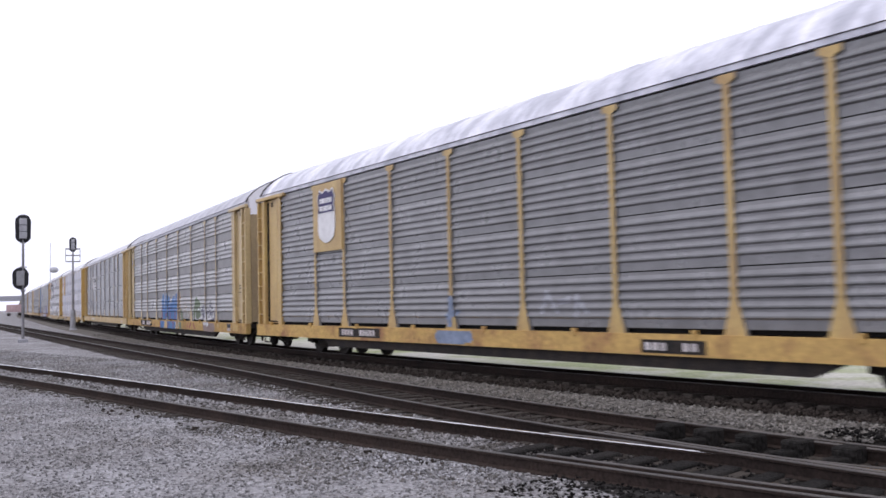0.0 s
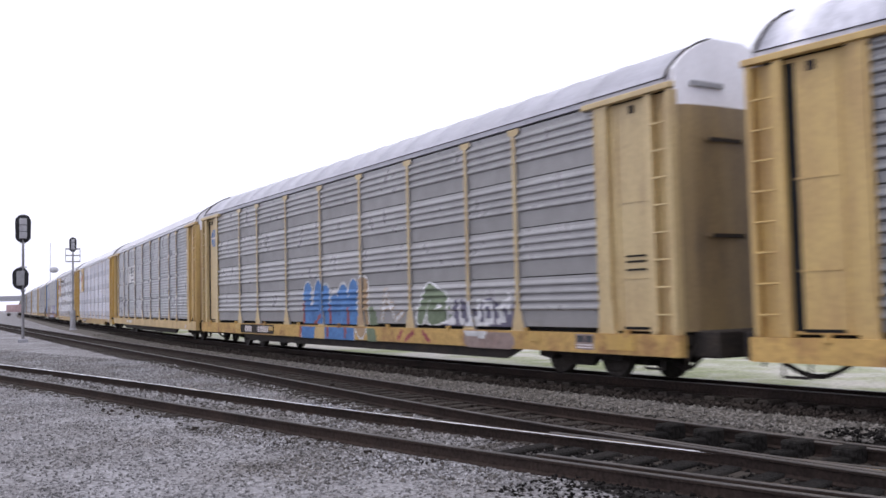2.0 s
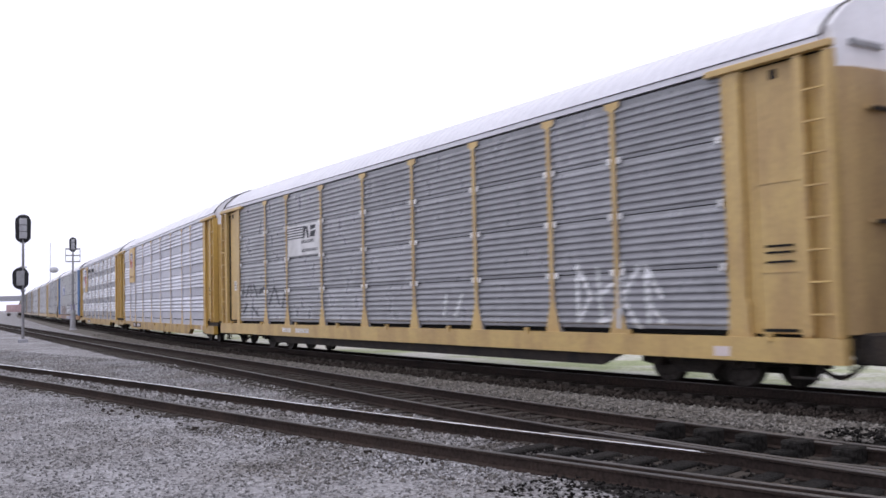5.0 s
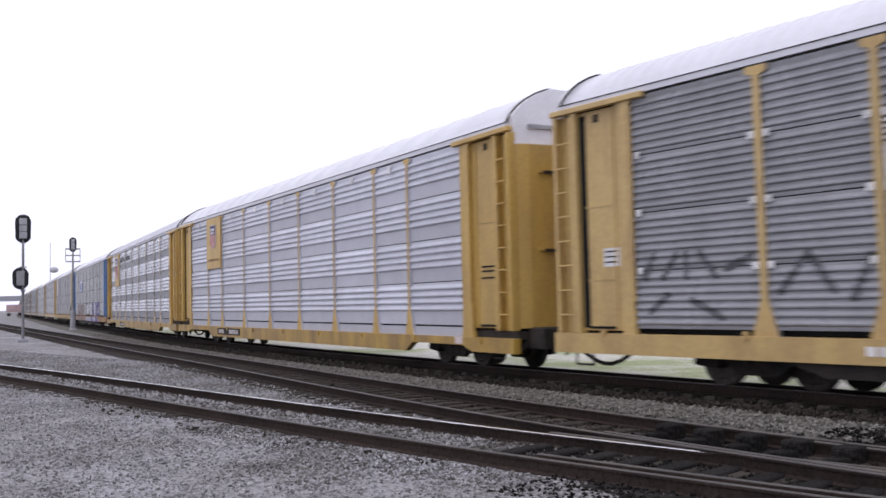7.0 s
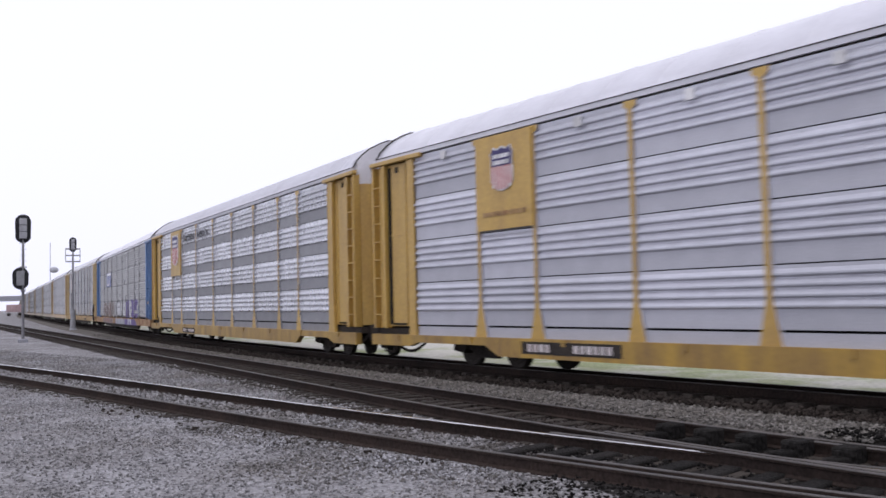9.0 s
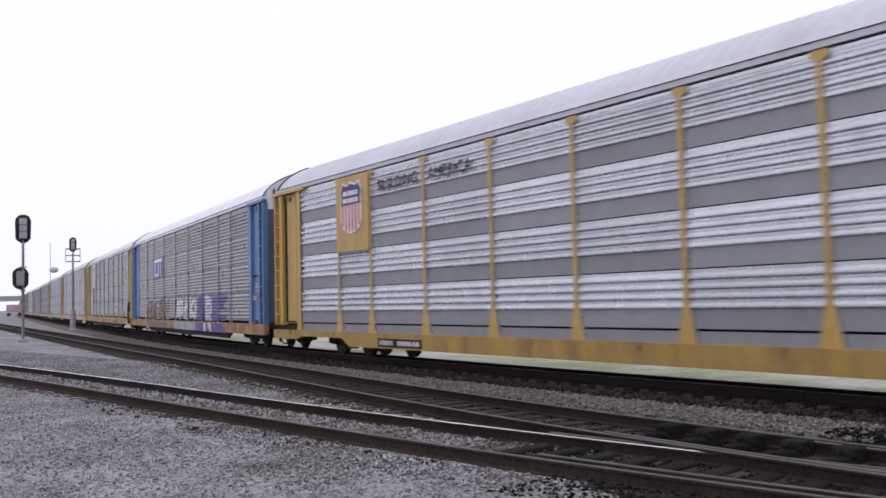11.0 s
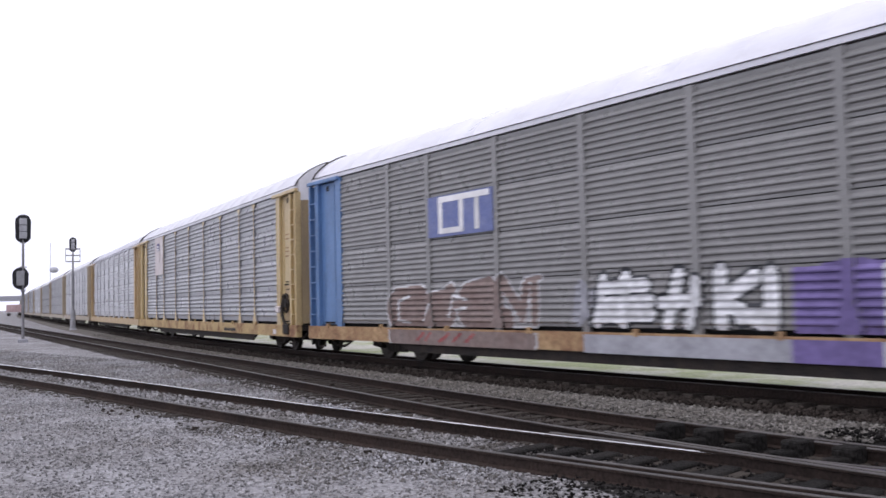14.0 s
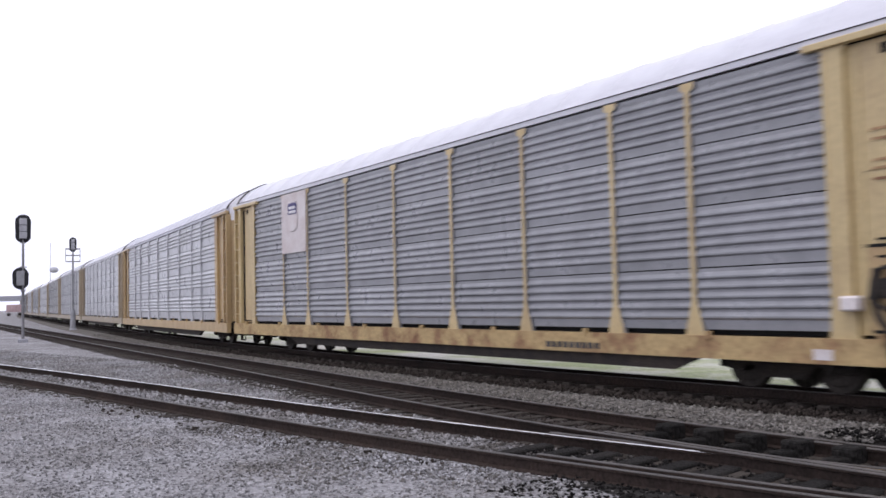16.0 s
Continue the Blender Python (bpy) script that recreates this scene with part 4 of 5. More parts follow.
for x0, x1, z0, z1 in ((10.98, 11.2, 0.72, 0.85), (11.25, 11.45, 0.72, 0.85), (10.98, 11.45, 0.66, 0.685), (10.98, 11.45, 0.61, 0.635)):
    flat("stencil_bar", p, box_outline(x0, x1, z0, z1), 1.628, M_SPRAY_DARK if z1 > 0.7 else M_FADED, "", 0.004)
for z in (2.05, 2.2, 2.3):
    for car in ("cream", "zinc", "slate", "blue", "pale"):
        flat("stencil_bar", BY[car], box_outline(12.3, 12.82, z, z + 0.035), 1.484, M_DARK if car != "blue" else M_FADED, "", 0.005)
# placard on the rear end panel of the slate car
flat("placard", BY["slate"], box_outline(-12.45, -12.05, 2.15, 2.5), 1.473, M_WHITE, "small white placard", 0.006)
for z in (2.22, 2.32, 2.42):
    flat("stencil_bar", BY["slate"], box_outline(-12.4, -12.1, z, z + 0.03), 1.479, M_DARK, "", 0.004)
# round emblem on the rear end panel of the cream car
disc = [(-12.34 + 0.33 * math.cos(i * math.pi / 12), 4.36 + 0.36 * math.sin(i * math.pi / 12)) for i in range(24)]
d = flat("round_emblem", BY["cream"], disc, 1.473, M_SPRAY_BLUE, "blue disc with a pale cross", 0.006)
flat("cross_bar", d, box_outline(-12.38, -12.30, 4.06, 4.66), 1.479, M_FADED, "", 0.004)
flat("cross_bar", d, box_outline(-12.61, -12.07, 4.32, 4.4), 1.484, M_FADED, "", 0.004)
# white striped plate of the slate car
p = flat("striped_plate", BY["slate"], box_outline(-6.92, -4.36, 3.14, 4.14), FACE + 0.038, M_WHITE, "white plate with dark stripes", 0.012)
for k in range(5):
    flat("stripe", p, box_outline(-6.92, -5.62 + 0.03 * k, 3.70 + k * 0.085, 3.735 + k * 0.085), FACE + 0.051, M_SPRAY_DARK, "dark stripe", 0.004)
for o in ([(-5.66, 3.68), (-5.5, 3.68), (-5.42, 4.06), (-5.58, 4.06)], [(-5.42, 4.06), (-5.3, 3.68), (-5.16, 3.68), (-5.28, 4.06)], [(-5.1, 3.7), (-4.72, 3.7), (-4.66, 3.9), (-5.04, 3.86)], [(-5.06, 3.92), (-4.66, 3.96), (-4.64, 4.06), (-5.02, 4.06)]):
    flat("emblem_bar", p, o, FACE + 0.051, M_SPRAY_DARK, "dark slanted bar", 0.004)
for z0, n, x0 in ((3.52, 7, -5.75), (3.24, 9, -5.75)):
    for k in range(n):
        flat("letter_bar", p, box_outline(x0 + k * 0.14, x0 + 0.09 + k * 0.14, z0, z0 + 0.1), FACE + 0.051, M_SPRAY_SLATE, "", 0.004)
# pale tabs along the top of the galvanised car
for a, b in zip(POSTS[1:], POSTS[2:]):
    flat("vent_tab", BY["zinc"], box_outline((a + b) / 2 - 0.1, (a + b) / 2 + 0.1, 4.98, 5.18), FACE + 0.056, M_WHITE, "small white tab", 0.02)
bm = bmesh.new()
block(bm, -0.05, 0.05, -0.03, 0.0, -0.06, 0.06, 0.01)
BRACKET = one_mesh("bracket", bm, M_WHITE)
for x in POSTS:
    for z in ROWS_Z[1:]:
        for dx in (-0.14, 0.14):
            if abs(x + dx) < 11.6:
                put("bracket", BRACKET, BY["slate"], pose(x + dx, -FACE - 0.03, z - 0.02))
# flat duller plate, the recess's shade put into its colour
gear = flat("brake_recess", BY["pale"], box_outline(12.16, 12.98, 1.0, 2.2), 1.473, Y_DULL, "duller yellow plate painted as the shaded brake recess", 0.006)
bm = bmesh.new()
for i in range(14):
    a0, a1 = i * math.pi / 7, (i + 1) * math.pi / 7
    rod(bm, (12.5 + 0.27 * math.cos(a0), -1.56, 1.62 + 0.3 * math.sin(a0)), (12.5 + 0.27 * math.cos(a1), -1.56, 1.62 + 0.3 * math.sin(a1)), 0.035, None, 6)
for i in range(5):
    rod(bm, (12.5, -1.54, 1.62), (12.5 + 0.27 * math.cos(i * 1.257), -1.56, 1.62 + 0.3 * math.sin(i * 1.257)), 0.03, None, 6)
rod(bm, (12.5, -1.48, 1.62), (12.5, -1.6, 1.62), 0.15, None, 12)
part("brake_wheel", bm, M_BLACK, gear, "black spoked hand brake wheel")
bm = bmesh.new()
pts = [(12.3, 1.45), (12.38, 1.2), (12.55, 0.98), (12.72, 0.8), (12.9, 0.62)]
for (x0, z0), (x1, z1) in zip(pts, pts[1:]):
    rod(bm, (x0, -1.64, z0), (x1, -1.64, z1), 0.05, None, 6)
rod(bm, (12.35, -1.56, 1.9), (12.28, -1.62, 1.45), 0.07, None, 8)
part("brake_chain", bm, M_BLACK, gear, "black hanging brake chain")
bm = bmesh.new()
block(bm, 12.5, 13.0, -1.7, -1.6, 0.6, 0.95, 0.04)
part("brake_lever", bm, M_BLACK, gear, "greasy black lever housing")
flat("hatch_edge", BY["pale"], box_outline(12.1, 12.95, 2.2, 2.25), 1.473, M_DARK, "dark hatch edge", 0.012)
bm = bmesh.new()
block(bm, 11.82, 12.1, -1.72, -1.5, 1.3, 1.52, 0.03)
part("lamp_bracket", bm, M_FADED, BY["pale"], "pale square bracket")
for z0 in (3.15, 3.3, 3.42, 3.72, 3.86):
    flat("stencil_bar", BY["pale"], box_outline(12.3, 12.85, z0, z0 + 0.04), 1.484, M_RUST, "", 0.005)
# blue plate with pale letter-like bars on the blue-ended car
p = flat("emblem_plate", BY["blue"], box_outline(-6.95, -4.3, 3.13, 4.13), FACE + 0.056, M_PLATE, "faded blue painted plate", 0.008)
for o in (box_outline(-6.5, -6.32, 3.2, 3.96), box_outline(-6.5, -4.42, 3.96, 4.1), box_outline(-6.32, -5.45, 3.2, 3.33), box_outline(-5.62, -5.45, 3.33, 3.96),
          box_outline(-5.0, -4.82, 3.22, 3.96)):
    flat("emblem_bar", p, o, FACE + 0.065, M_WHITE, "", 0.005)


# ---- spray paint that follows the corrugation ----
def relief_at(kind, z):
    """Depth of the side at a height."""
    if z < 0.95:
        return 1.622
    for z0 in ROWS_Z[::-1]:
        if z >= z0:
            prof = rib_profile(kind)
            return FACE + float(np.interp(z - z0, [a for a, b in prof], [b for a, b in prof]))
    return FACE


def spray(car, kind, name, label, x0, x1, z0, z1, inside, material, lift=0.006, cell=0.05):
    zs = set(np.arange(z0, z1, 0.045).tolist()) | {z1}
    for r in ROWS_Z:
        zs |= {r + a for a, b in rib_profile(kind) if z0 < r + a < z1}
    zs |= {q for q in (0.9, 0.951) if z0 < q < z1}
    zs = sorted(zs)
    xs = np.arange(x0, x1, cell)
    verts, faces = [], []
    outline = post_outline()
    right = sorted([(z, x) for x, z in outline if x > 0])
    for x in xs:
        xc = x + cell / 2
        for a, b in zip(zs, zs[1:]):
            zc = (a + b) / 2
            if 0.88 < zc < 0.96 or not inside(xc, zc):
                continue
            wide = float(np.interp(zc, [q[0] for q in right], [q[1] for q in right])) + 0.01 if zc > 0.9 else 0
            onpost = any(abs(xc - p) < wide for p in POSTS)
            ya = 1.58 if onpost else relief_at(kind, a + 1e-4)
            yb = 1.58 if onpost else relief_at(kind, b - 1e-4)
            n = len(verts)
            verts += [(x, -ya - lift, a), (x + cell, -ya - lift, a), (x + cell, -yb - lift, b), (x, -yb - lift, b)]
            faces.append((n, n + 1, n + 2, n + 3))
    return put(name, mesh_of(name, verts, faces, material), car, None, label)


def strokes(lines, r):
    """Inside test for thick rounded strokes (x0, z0, x1, z1)."""
    def inside(x, z, extra=0.0):
        for ax, az, bx, bz, *rr in lines:
            q = (rr[0] if rr else r) + extra
            dx, dz = bx - ax, bz - az
            t = max(0, min(1, ((x - ax) * dx + (z - az) * dz) / (dx * dx + dz * dz + 1e-9)))
            if (x - ax - t * dx) ** 2 + (z - az - t * dz) ** 2 < q * q:
                return True
        return False
    return inside


def outlined(car, kind, lines, r, fill, edge, box, words, width=0.06):
    test = strokes(lines, r)
    spray(car, kind, "graffiti_fill", words, *box, lambda x, z: test(x, z), fill, 0.006)
    spray(car, kind, "graffiti_outline", "pale sprayed outline", *box, lambda x, z: test(x, z, width) and not test(x, z), edge, 0.008)
    return test


# blue letters on the cream car
blue_lines = [(-2.5, 0.7, -1.5, 0.7, 0.3), (-2.4, 1.2, -1.5, 1.3, 0.3), (-1.2, 0.6, 0.8, 0.6, 0.25), (-1.0, 1.1, 0.8, 1.2, 0.35), (-2.5, 0.5, -2.5, 1.95, 0.30), (-1.75, 0.5, -1.6, 1.95, 0.36), (-1.1, 0.5, -1.1, 1.85, 0.3), (-0.45, 0.5, -0.45, 1.55, 0.3), (0.15, 0.5, 0.15, 1.8, 0.34), (0.7, 0.5, 0.85, 1.95, 0.30)]
outlined(BY["cream"], "broad", blue_lines, 0.3, M_SPRAY_BLUE, M_SPRAY_WHITE, (-3.0, 1.5, 0.5, 2.4), "big blue sprayed letters")
red = strokes([(-2.92, 0.5, -2.75, 1.6), (-0.8, 0.5, -0.75, 1.5), (-2.05, 0.9, -1.4, 1.2), (0.45, 0.6, 0.5, 1.4)], 0.07)
spray(BY["cream"], "broad", "graffiti_shadow", "dark red sprayed shading", -3.1, 1.0, 0.5, 1.9, red, M_SPRAY_RED, 0.011)
outlined(BY["cream"], "broad", [(1.5, 0.9, 1.5, 2.0, 0.3)], 0.3, M_SPRAY_TAN, M_SPRAY_WHITE, (1.1, 1.95, 0.5, 2.45), "tan sprayed letter")
outlined(BY["cream"], "broad", [(2.2, 0.5, 2.0, 1.2, 0.2)], 0.2, M_SPRAY_GREEN, M_SPRAY_GREEN, (1.7, 2.6, 0.5, 1.6), "green sprayed edge")
outlined(BY["cream"], "broad", [(2.6, 1.1, 2.9, 1.9), (2.9, 1.9, 3.3, 1.2), (2.7, 1.4, 3.3, 1.5), (3.4, 1.1, 3.8, 1.3)], 0.05, M_SPRAY_WHITE, M_SPRAY_TAN, (2.4, 4.1, 1.0, 2.2), "pale looping tag", 0.03)
outlined(BY["cream"], "broad", [(4.7, 1.15, 5.2, 1.85), (5.2, 1.85, 5.9, 1.6), (5.3, 1.15, 6.1, 1.3), (5.2, 1.2, 5.5, 1.7)], 0.17, M_SPRAY_GREEN, M_SPRAY_WHITE, (4.3, 6.6, 0.98, 2.3), "olive green sprayed letters")
tag = [(6.05, 1.08, 6.05, 1.52), (6.05, 1.52, 6.35, 1.52), (6.05, 1.3, 6.3, 1.3), (6.05, 1.08, 6.35, 1.08), (6.6, 1.08, 6.6, 1.55), (6.6, 1.08, 6.85, 1.08), (7.05, 1.5, 7.1, 1.12), (7.1, 1.12, 7.4, 1.12), (7.4, 1.12, 7.45, 1.55),
       (7.65, 1.1, 7.65, 1.5), (7.65, 1.5, 7.95, 1.5), (7.95, 1.5, 7.95, 1.1), (7.95, 1.1, 7.65, 1.1), (8.15, 1.1, 8.4, 1.15), (8.4, 1.15, 8.2, 1.35), (8.2, 1.35, 8.5, 1.52), (6.95, 0.98, 7.75, 1.0), (8.6, 1.3, 8.65, 1.65)]
test = strokes(tag, 0.07)
spray(BY["cream"], "broad", "graffiti_back", "dark sprayed backing", 5.85, 8.75, 0.98, 1.7, lambda x, z: z < 1.5 + 0.12 * math.sin(x * 5) and not test(x, z), M_SPRAY_BACK)
spray(BY["cream"], "broad", "graffiti_tag", "white block tag", 5.8, 8.9, 0.98, 1.9, test, M_SPRAY_WHITE, 0.008)
spray(BY["cream"], "broad", "graffiti_drip", "white drip on the sill", 6.9, 7.9, 0.62, 0.88, strokes([(7.05, 0.9, 7.7, 0.86)], 0.14), M_SPRAY_WHITE, 0.012)
spray(BY["cream"], "broad", "graffiti_patch", "yellow letter foot on the sill", -1.85, -0.95, 0.5, 0.9, lambda x, z: -1.8 + (z - 0.5) * 0.3 < x < -1.0, Y_OLD, 0.010)
spray(BY["cream"], "broad", "sill_smear", "brown smear on the sill", 6.9, 8.9, 0.5, 0.9, strokes([(7.1, 0.7, 8.7, 0.68)], 0.2), M_SPRAY_BROWN)
outlined(BY["cream"], "broad", [(3.7, 0.6, 3.9, 0.82), (4.1, 0.6, 4.5, 0.8), (5.0, 0.8, 5.3, 0.6)], 0.04, M_SPRAY_RED, M_SPRAY_RED, (3.4, 5.6, 0.5, 0.9), "red scrawl on the sill", 0.02)

# white tag on the slate car, dark scrawl at its rear
tag = [(7.8, 1.1, 7.8, 2.2), (7.8, 2.2, 8.2, 1.6), (8.2, 1.6, 7.8, 1.1), (8.5, 1.1, 8.4, 2.1), (8.4, 1.6, 8.8, 1.8), (8.4, 1.1, 8.8, 1.2), (9.0, 1.0, 9.1, 2.2), (9.1, 1.6, 9.5, 2.1), (9.1, 1.5, 9.5, 1.0), (9.75, 1.1, 9.7, 2.1), (9.7, 2.1, 10.05, 1.6), (9.7, 1.5, 10.1, 1.1), (2.8, 1.2, 2.9, 1.7), (3.3, 1.2, 3.6, 1.7)]
spray(BY["slate"], "fine", "graffiti_tag", "thin white sprayed tag", 2.6, 10.4, 0.99, 2.35, strokes(tag, 0.055), M_SPRAY_WHITE)
tag = [(-11.4, 1.9, -11.2, 2.3), (-11.0, 1.9, -10.7, 2.3), (-10.5, 1.9, -10.5, 2.3), (-10.2, 2.3, -9.9, 1.9), (-9.7, 2.0, -9.2, 2.2), (-11.3, 1.3, -10.9, 1.6), (-10.4, 1.5, -9.8, 1.2), (-8.7, 1.6, -8.2, 2.2), (-8.2, 2.2, -7.8, 1.6), (-7.5, 1.5, -7.2, 2.1)]
spray(BY["slate"], "fine", "graffiti_tag", "dark grey washed-out tag", -11.6, -7.1, 1.1, 2.5, strokes(tag, 0.06), M_SPRAY_SLATE)

# pale scribbles and a blue smear on the patchy car
spray(BY["patchy"], "mid", "graffiti_smear", "pale blue sprayed smear", -2.4, 0.2, 0.5, 1.7, strokes([(-1.45, 0.95, -1.4, 1.6, 0.1), (-1.6, 1.2, -1.2, 1.3, 0.08), (-1.9, 0.7, -0.6, 0.72, 0.15)], 0.14), M_SPRAY_SKY)
tag = [(2.0, 1.3, 2.2, 1.7), (2.2, 1.7, 2.5, 1.3), (2.6, 1.5, 2.9, 1.55), (3.1, 1.2, 3.1, 1.6), (3.1, 1.6, 3.4, 1.3)]
spray(BY["patchy"], "mid", "graffiti_tag", "faint grey sprayed tag", 1.7, 3.8, 0.99, 1.9, strokes(tag, 0.06), M_BAND)

# the long painted band on the blue-ended car
purple = lambda x, z: 3.3 < x < 8.3 - 0.3 * math.sin(z * 9) and 0.5 < z < 2.03 - 0.05 * math.sin(x * 4)
letter_r = strokes([(5.0, 0.6, 5.0, 1.85, 0.22), (5.0, 1.85, 5.75, 1.75), (5.75, 1.75, 5.8, 1.4), (5.8, 1.4, 5.1, 1.25), (5.35, 1.25, 6.05, 0.6, 0.2)], 0.19)
spray(BY["blue"], "fine", "graffiti_block", "purple sprayed block", 3.2, 8.7, 0.5, 2.15, lambda x, z: purple(x, z) and not letter_r(x, z) and not (x > 7.0 and 1.2 < z < 1.4), M_SPRAY_PURPLE)
spray(BY["blue"], "fine", "graffiti_letter", "big white sprayed letter", 4.6, 6.5, 0.5, 2.1, letter_r, M_SPRAY_WHITE)
tag = [(-1.0, 1.2, 0.3, 1.25), (-0.8, 1.75, 0.2, 1.8), (-0.4, 1.1, -0.3, 1.95), (-0.9, 1.45, 0.3, 1.5), (0.7, 1.05, 1.0, 1.95), (0.6, 1.45, 1.4, 1.5), (1.2, 1.05, 1.4, 1.8), (1.9, 1.05, 1.9, 1.98), (1.9, 1.5, 2.6, 1.85), (1.9, 1.5, 2.7, 1.1), (2.3, 1.2, 2.9, 1.25), (2.9, 1.1, 2.9, 1.9), (-1.1, 1.1, -0.9, 1.9)]
outlined(BY["blue"], "fine", tag, 0.13, M_SPRAY_WHITE, M_SPRAY_DARK, (-1.5, 3.3, 0.98, 2.15), "white angular sprayed letters", 0.06)
spray(BY["blue"], "fine", "sill_band", "grey sprayed band on the sill", -1.4, 3.3, 0.5, 0.9, lambda x, z: True, M_BAND)
throw = [(-8.45, 1.4, -7.5, 1.42, 0.55), (-7.1, 1.3, -6.3, 1.4, 0.46), (-6.4, 1.6, -6.1, 1.8, 0.2), (-5.3, 1.45, -4.6, 1.55, 0.55), (-5.2, 1.0, -4.0, 1.1, 0.3), (-4.1, 2.0, -3.4, 1.25, 0.14),
         (-3.4, 1.2, -3.25, 1.85, 0.13), (-3.25, 1.98, -2.8, 2.02, 0.05), (-2.95, 1.95, -3.0, 1.1, 0.12), (-8.6, 0.72, -3.1, 0.70, 0.26)]
outlined(BY["blue"], "fine", throw, 0.2, M_SPRAY_BROWN, M_SPRAY_WHITE, (-9.2, -2.5, 0.5, 2.3), "brown-grey bubble letters with pale outlines", 0.05)
spray(BY["blue"], "fine", "graffiti_smudge", "grey sprayed smudge", -1.85, -1.0, 0.98, 1.95, strokes([(-1.6, 1.2, -1.5, 1.75, 0.2), (-1.3, 1.3, -1.2, 1.6, 0.15)], 0.2), M_BAND)
flat("graffiti_patch", BY["blue"], [(8.87, 0.98), (9.07, 0.98), (9.07, 1.75), (8.87, 1.6)], 1.557, M_SPRAY_SKY, "pale blue paint on the post foot", 0.004)
inner = strokes([(-8.5, 1.1, -8.5, 1.6), (-8.5, 1.6, -8.0, 1.7), (-8.5, 1.1, -8.0, 1.05), (-7.3, 1.1, -7.0, 1.5), (-6.2, 1.2, -6.0, 1.7), (-6.0, 1.7, -5.5, 1.6), (-5.9, 1.35, -5.5, 1.4)], 0.04)
spray(BY["blue"], "fine", "graffiti_line", "thin pale inner lines", -9.0, -5.0, 0.98, 2.0, inner, M_SPRAY_WHITE, 0.011)
spray(BY["blue"], "fine", "sill_scrawl", "red scrawl on the sill", -7.8, -5.0, 0.5, 0.9, strokes([(-7.5, 0.6, -7.2, 0.8), (-7.1, 0.6, -6.9, 0.8), (-6.5, 0.6, -6.1, 0.78), (-5.9, 0.62, -5.6, 0.8), (-5.4, 0.6, -5.1, 0.78)], 0.04), M_SPRAY_RED, 0.011)
# lower hatch line, stencils and disc on the front end panel of the blue-ended car
flat("hatch_edge", BY["blue"], box_outline(11.72, 12.8, 2.58, 2.64), 1.505, M_DARK, "dark hatch edge", 0.006)
flat("stencil_bar", BY["blue"], box_outline(12.0, 12.5, 1.75, 1.9), 1.505, Y_DULL, "yellow stencil", 0.006)


# ---- signals, far bridge and poles ----
def oval(w, h, n=20):
    pts = []
    r = w / 2
    for i in range(n):
        a = 2 * math.pi * i / n
        z = math.sin(a) * r
        pts.append((math.cos(a) * r, z + (h / 2 - r if z >= 0 else -(h / 2 - r))))
    return pts


def signal_head(mast, x, z, w, h, lamps):
    bm = bmesh.new()
    plate(bm, [(x + a, z + b) for a, b in oval(w, h)], -0.06, 0.0)
    head = part("signal_plate", bm, M_SIGNAL, mast, "black rounded signal background plate")
    bm = bmesh.new()
    for k in range(lamps):
        zz = z + (k - (lamps - 1) / 2) * (h - w * 0.55) / max(lamps, 1)
        block(bm, x - w * 0.24, x + w * 0.24, -0.30, -0.07, zz - h / lamps * 0.33, zz + h / lamps * 0.33, 0.03)
    part("lamp_box", bm, M_SIGNAL_BOX, head, "grey lamp housing")


def make_signal(x, y, z, tall, heads, turn, label, cage=False):
    mast = new("signal_mast")
    tagged(mast, label, "railway signal", "signals beside the track")
    bm = bmesh.new()
    rod(bm, (0, 0, 0), (0, 0, tall), 0.09, 0.07, 12)
    for zz in (tall * 0.45, tall * 0.62):
        rod(bm, (0, 0, zz), (0, 0, zz + 0.12), 0.13, None, 12)
    part("mast", bm, M_MAST, mast, "grey tubular steel mast")
    bm = bmesh.new()
    block(bm, -0.28, 0.28, -0.28, 0.28, -0.3, 0.25, 0.03)
    part("base", bm, M_HAZE, mast, "concrete foot")
    if heads:
        for hx, hz, w, h, lamps in heads:
            signal_head(mast, hx, hz, w, h, lamps)
    bm = bmesh.new()
    zc = tall * 0.66
    block(bm, -0.22, 0.22, -0.05, 0.05, zc, zc + 0.06)
    for zz in np.arange(0.8, tall * 0.9, 0.35):
        rod(bm, (-0.18, 0.1, zz), (0.18, 0.1, zz), 0.012, None, 5)
    part("step_irons", bm, M_MAST, mast, "small climbing rungs")
    if cage:
        bm = bmesh.new()
        for zz in (tall - 1.75, tall - 1.2, tall - 0.62):
            for a, b in (((-0.6, -0.5), (0.6, -0.5)), ((0.6, -0.5), (0.6, 0.5)), ((0.6, 0.5), (-0.6, 0.5)), ((-0.6, 0.5), (-0.6, -0.5))):
                rod(bm, (*a, zz), (*b, zz), 0.03, None, 6)
        for a in ((-0.6, -0.5), (0.6, -0.5), (0.6, 0.5), (-0.6, 0.5)):
            rod(bm, (*a, tall - 1.75), (*a, tall - 0.62), 0.03, None, 6)
        part("platform_cage", bm, M_MAST, mast, "railed working platform")
        bm = bmesh.new()
        rod(bm, (0, 0, 0), (0, 0, 1.9), 0.26, 0.2, 12)
        part("cable_case", bm, M_SIGNAL_BOX, mast, "pale lower cable case")
    mast.matrix_basis = pose(x, y, z, 0, 0, turn)


make_signal(-25.6, 56.2, -0.42, 6.9, ((0.0, 6.95, 0.90, 1.75, 3), (-0.14, 3.92, 0.92, 1.35, 2)), 25, "grey signal mast with two black rounded heads beside the track")
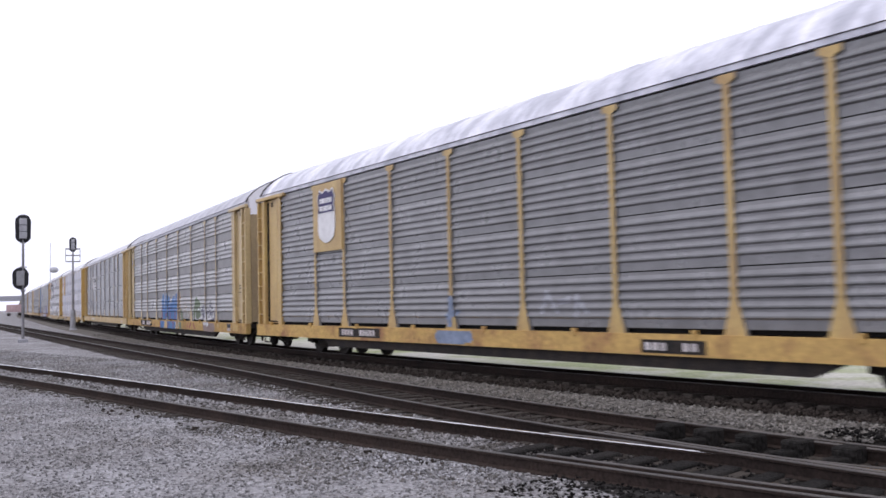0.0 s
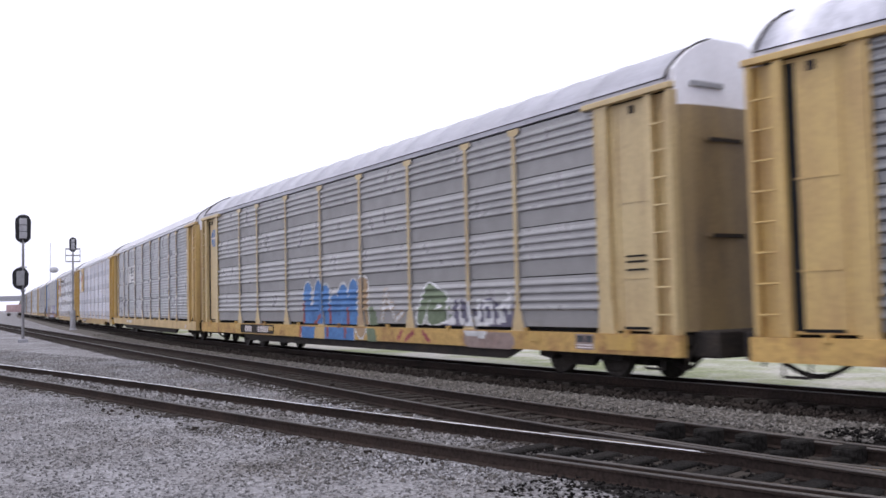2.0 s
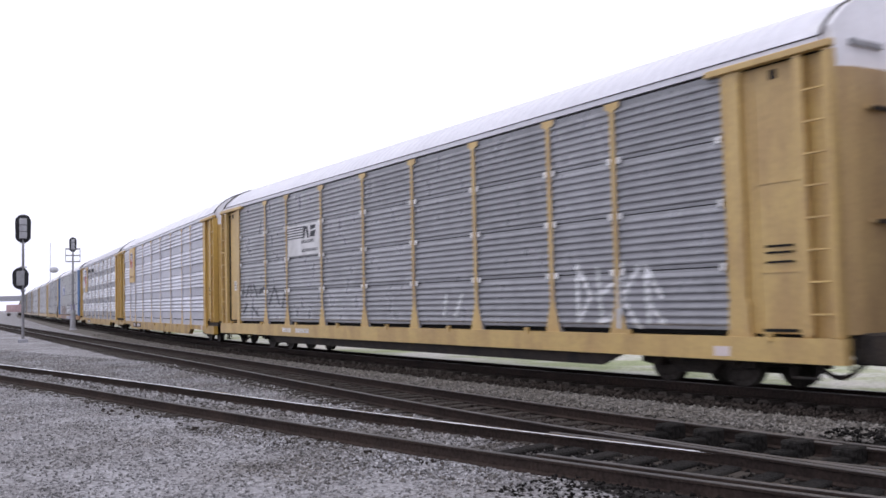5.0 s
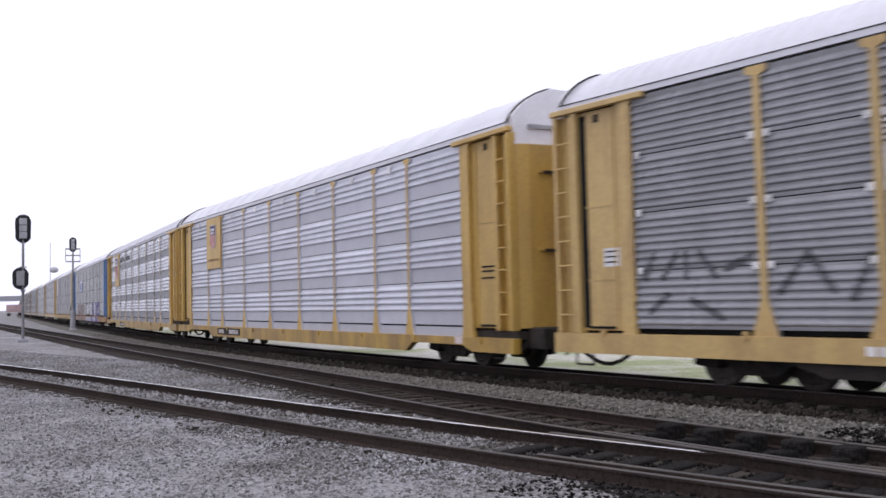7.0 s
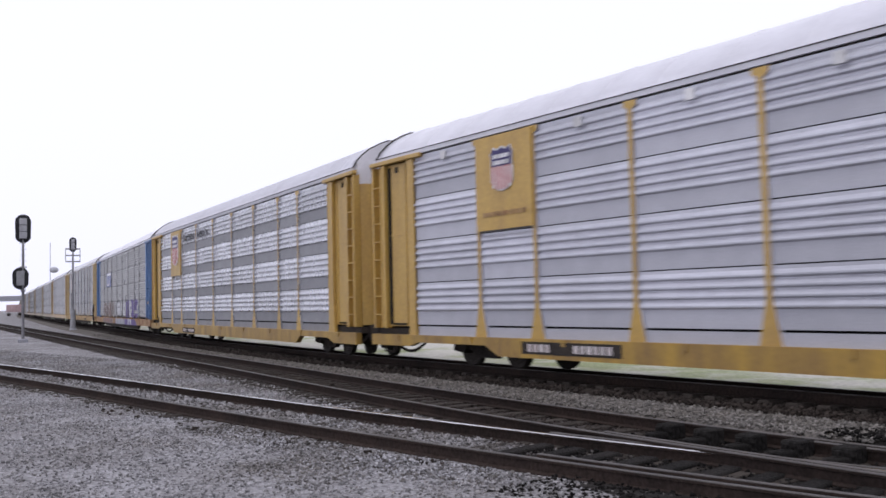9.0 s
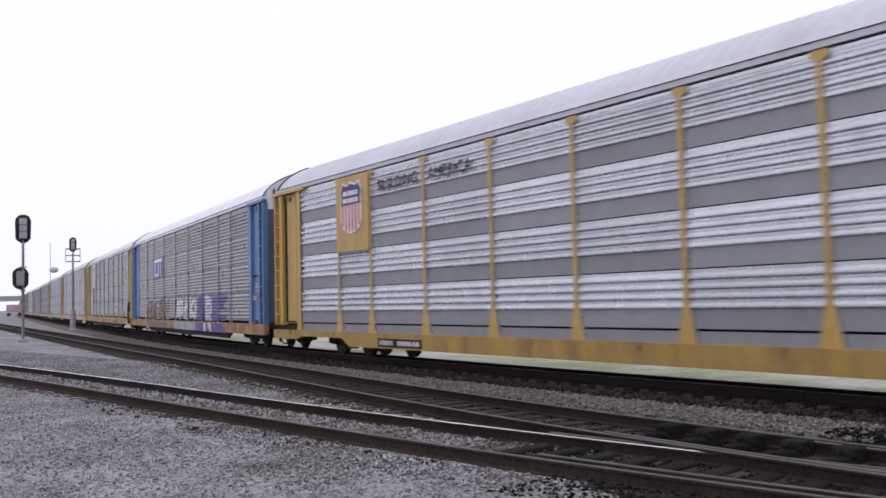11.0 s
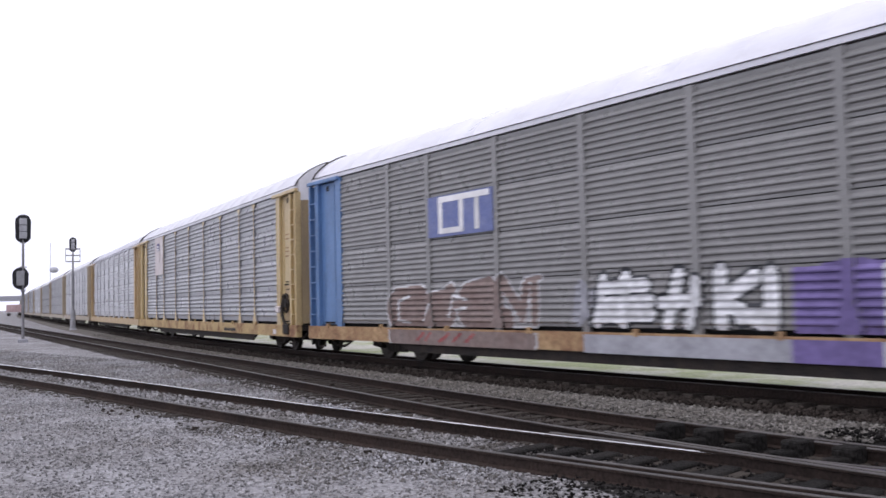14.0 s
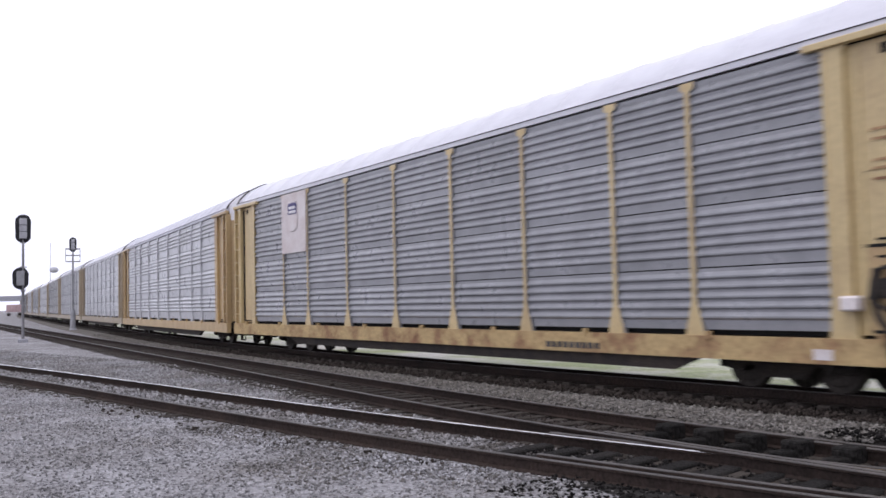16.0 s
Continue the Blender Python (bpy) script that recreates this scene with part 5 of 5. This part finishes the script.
make_signal(-33.0, 82.2, -0.42, 7.95, ((0.0, 7.72, 0.62, 1.3, 3),), 22, "thin signal mast with one head above a railed platform", True)


def far_bridge():
    b = new("overpass")
    tagged(b, "hazy grey concrete overpass far down the line", "bridge")
    bm = bmesh.new()
    block(bm, -170, 30, -5, 5, 5.6, 7.0)
    part("deck", bm, M_HAZE, b)
    bm = bmesh.new()
    block(bm, -170, 30, -5.2, -4.9, 7.0, 7.9)
    part("parapet", bm, M_HAZE, b)
    for x in (-150, -110, -70, -30, 10):
        bm = bmesh.new()
        block(bm, x - 0.8, x + 0.8, -4, 4, -0.5, 5.6)
        part("pier", bm, M_HAZE, b)
    b.matrix_basis = pose(-190, 420, 0, 0, 0, 8)


far_bridge()


def far_pole(x, y, tall, ball):
    p = new("utility_pole")
    tagged(p, "slim pale pole standing behind the far cars", "pole")
    bm = bmesh.new()
    # shaft made extra thin so that it looks faint, as through haze
    rod(bm, (0, 0, -0.4), (0, 0, tall), 0.13, 0.09, 10)
    part("shaft", bm, M_HAZE, p)
    if ball:
        bm = bmesh.new()
        bmesh.ops.create_icosphere(bm, subdivisions=2, radius=1.0, matrix=Matrix.Translation((1.1, 0, ball)) @ Matrix.Diagonal((1.3, 1.0, 0.9, 1)))
        rod(bm, (0, 0, ball), (1.2, 0, ball), 0.12, None, 8)
        part("lamp_head", bm, M_HAZE, p, "round pale fitting")
    p.matrix_basis = pose(x, y, 0)


far_pole(-114.6, 269.0, 21.0, 13.0)


def far_truck(x, y, turn):
    t = new("box_truck")
    tagged(t, "small hazy red box truck far off", "truck")
    bm = bmesh.new()
    block(bm, -2.4, 2.4, -1.2, 1.2, 0.9, 3.4, 0.05)
    part("box", bm, M_FAR_RED, t)
    bm = bmesh.new()
    for wx in (-1.7, 1.7):
        rod(bm, (wx, -1.2, 0.1), (wx, 1.2, 0.1), 0.5, None, 12)
    part("wheels", bm, M_BLACK, t)
    t.matrix_basis = pose(x, y, 0, 0, 0, turn)


far_truck(-145.0, 312.0, 20)


# ---- movement: the train rolls along its line ----
SPEED, CHANGE = 10.572, -0.00912


def rolled(t):
    return SPEED * t + 0.5 * CHANGE * t * t


def car_pose(s):
    xf, yf, _ = TRAIN.at(s - 9.9)
    xr, yr, _ = TRAIN.at(s + 9.9)
    turn = math.degrees(math.atan2(yf - yr, xf - xr))
    return pose((xf + xr) / 2, (yf + yr) / 2, 0.0, 0, 0, turn)


def motions():
    times = [i * 0.5 for i in range(33)]
    beats = [i / 30 for i in range(481)]
    for i, (car, wheels, s) in enumerate(CARS):
        walk(car, [(t, car_pose(s - rolled(t))) for t in times])
        if i < 8:
            for k, w in enumerate(wheels):
                dx = (0.86, -0.86)[k % 2]
                walk(w, [(t, pose(dx, 0, WHEEL_R, 0, math.degrees(rolled(t) / WHEEL_R) % 360, 0)) for t in beats])


motions()
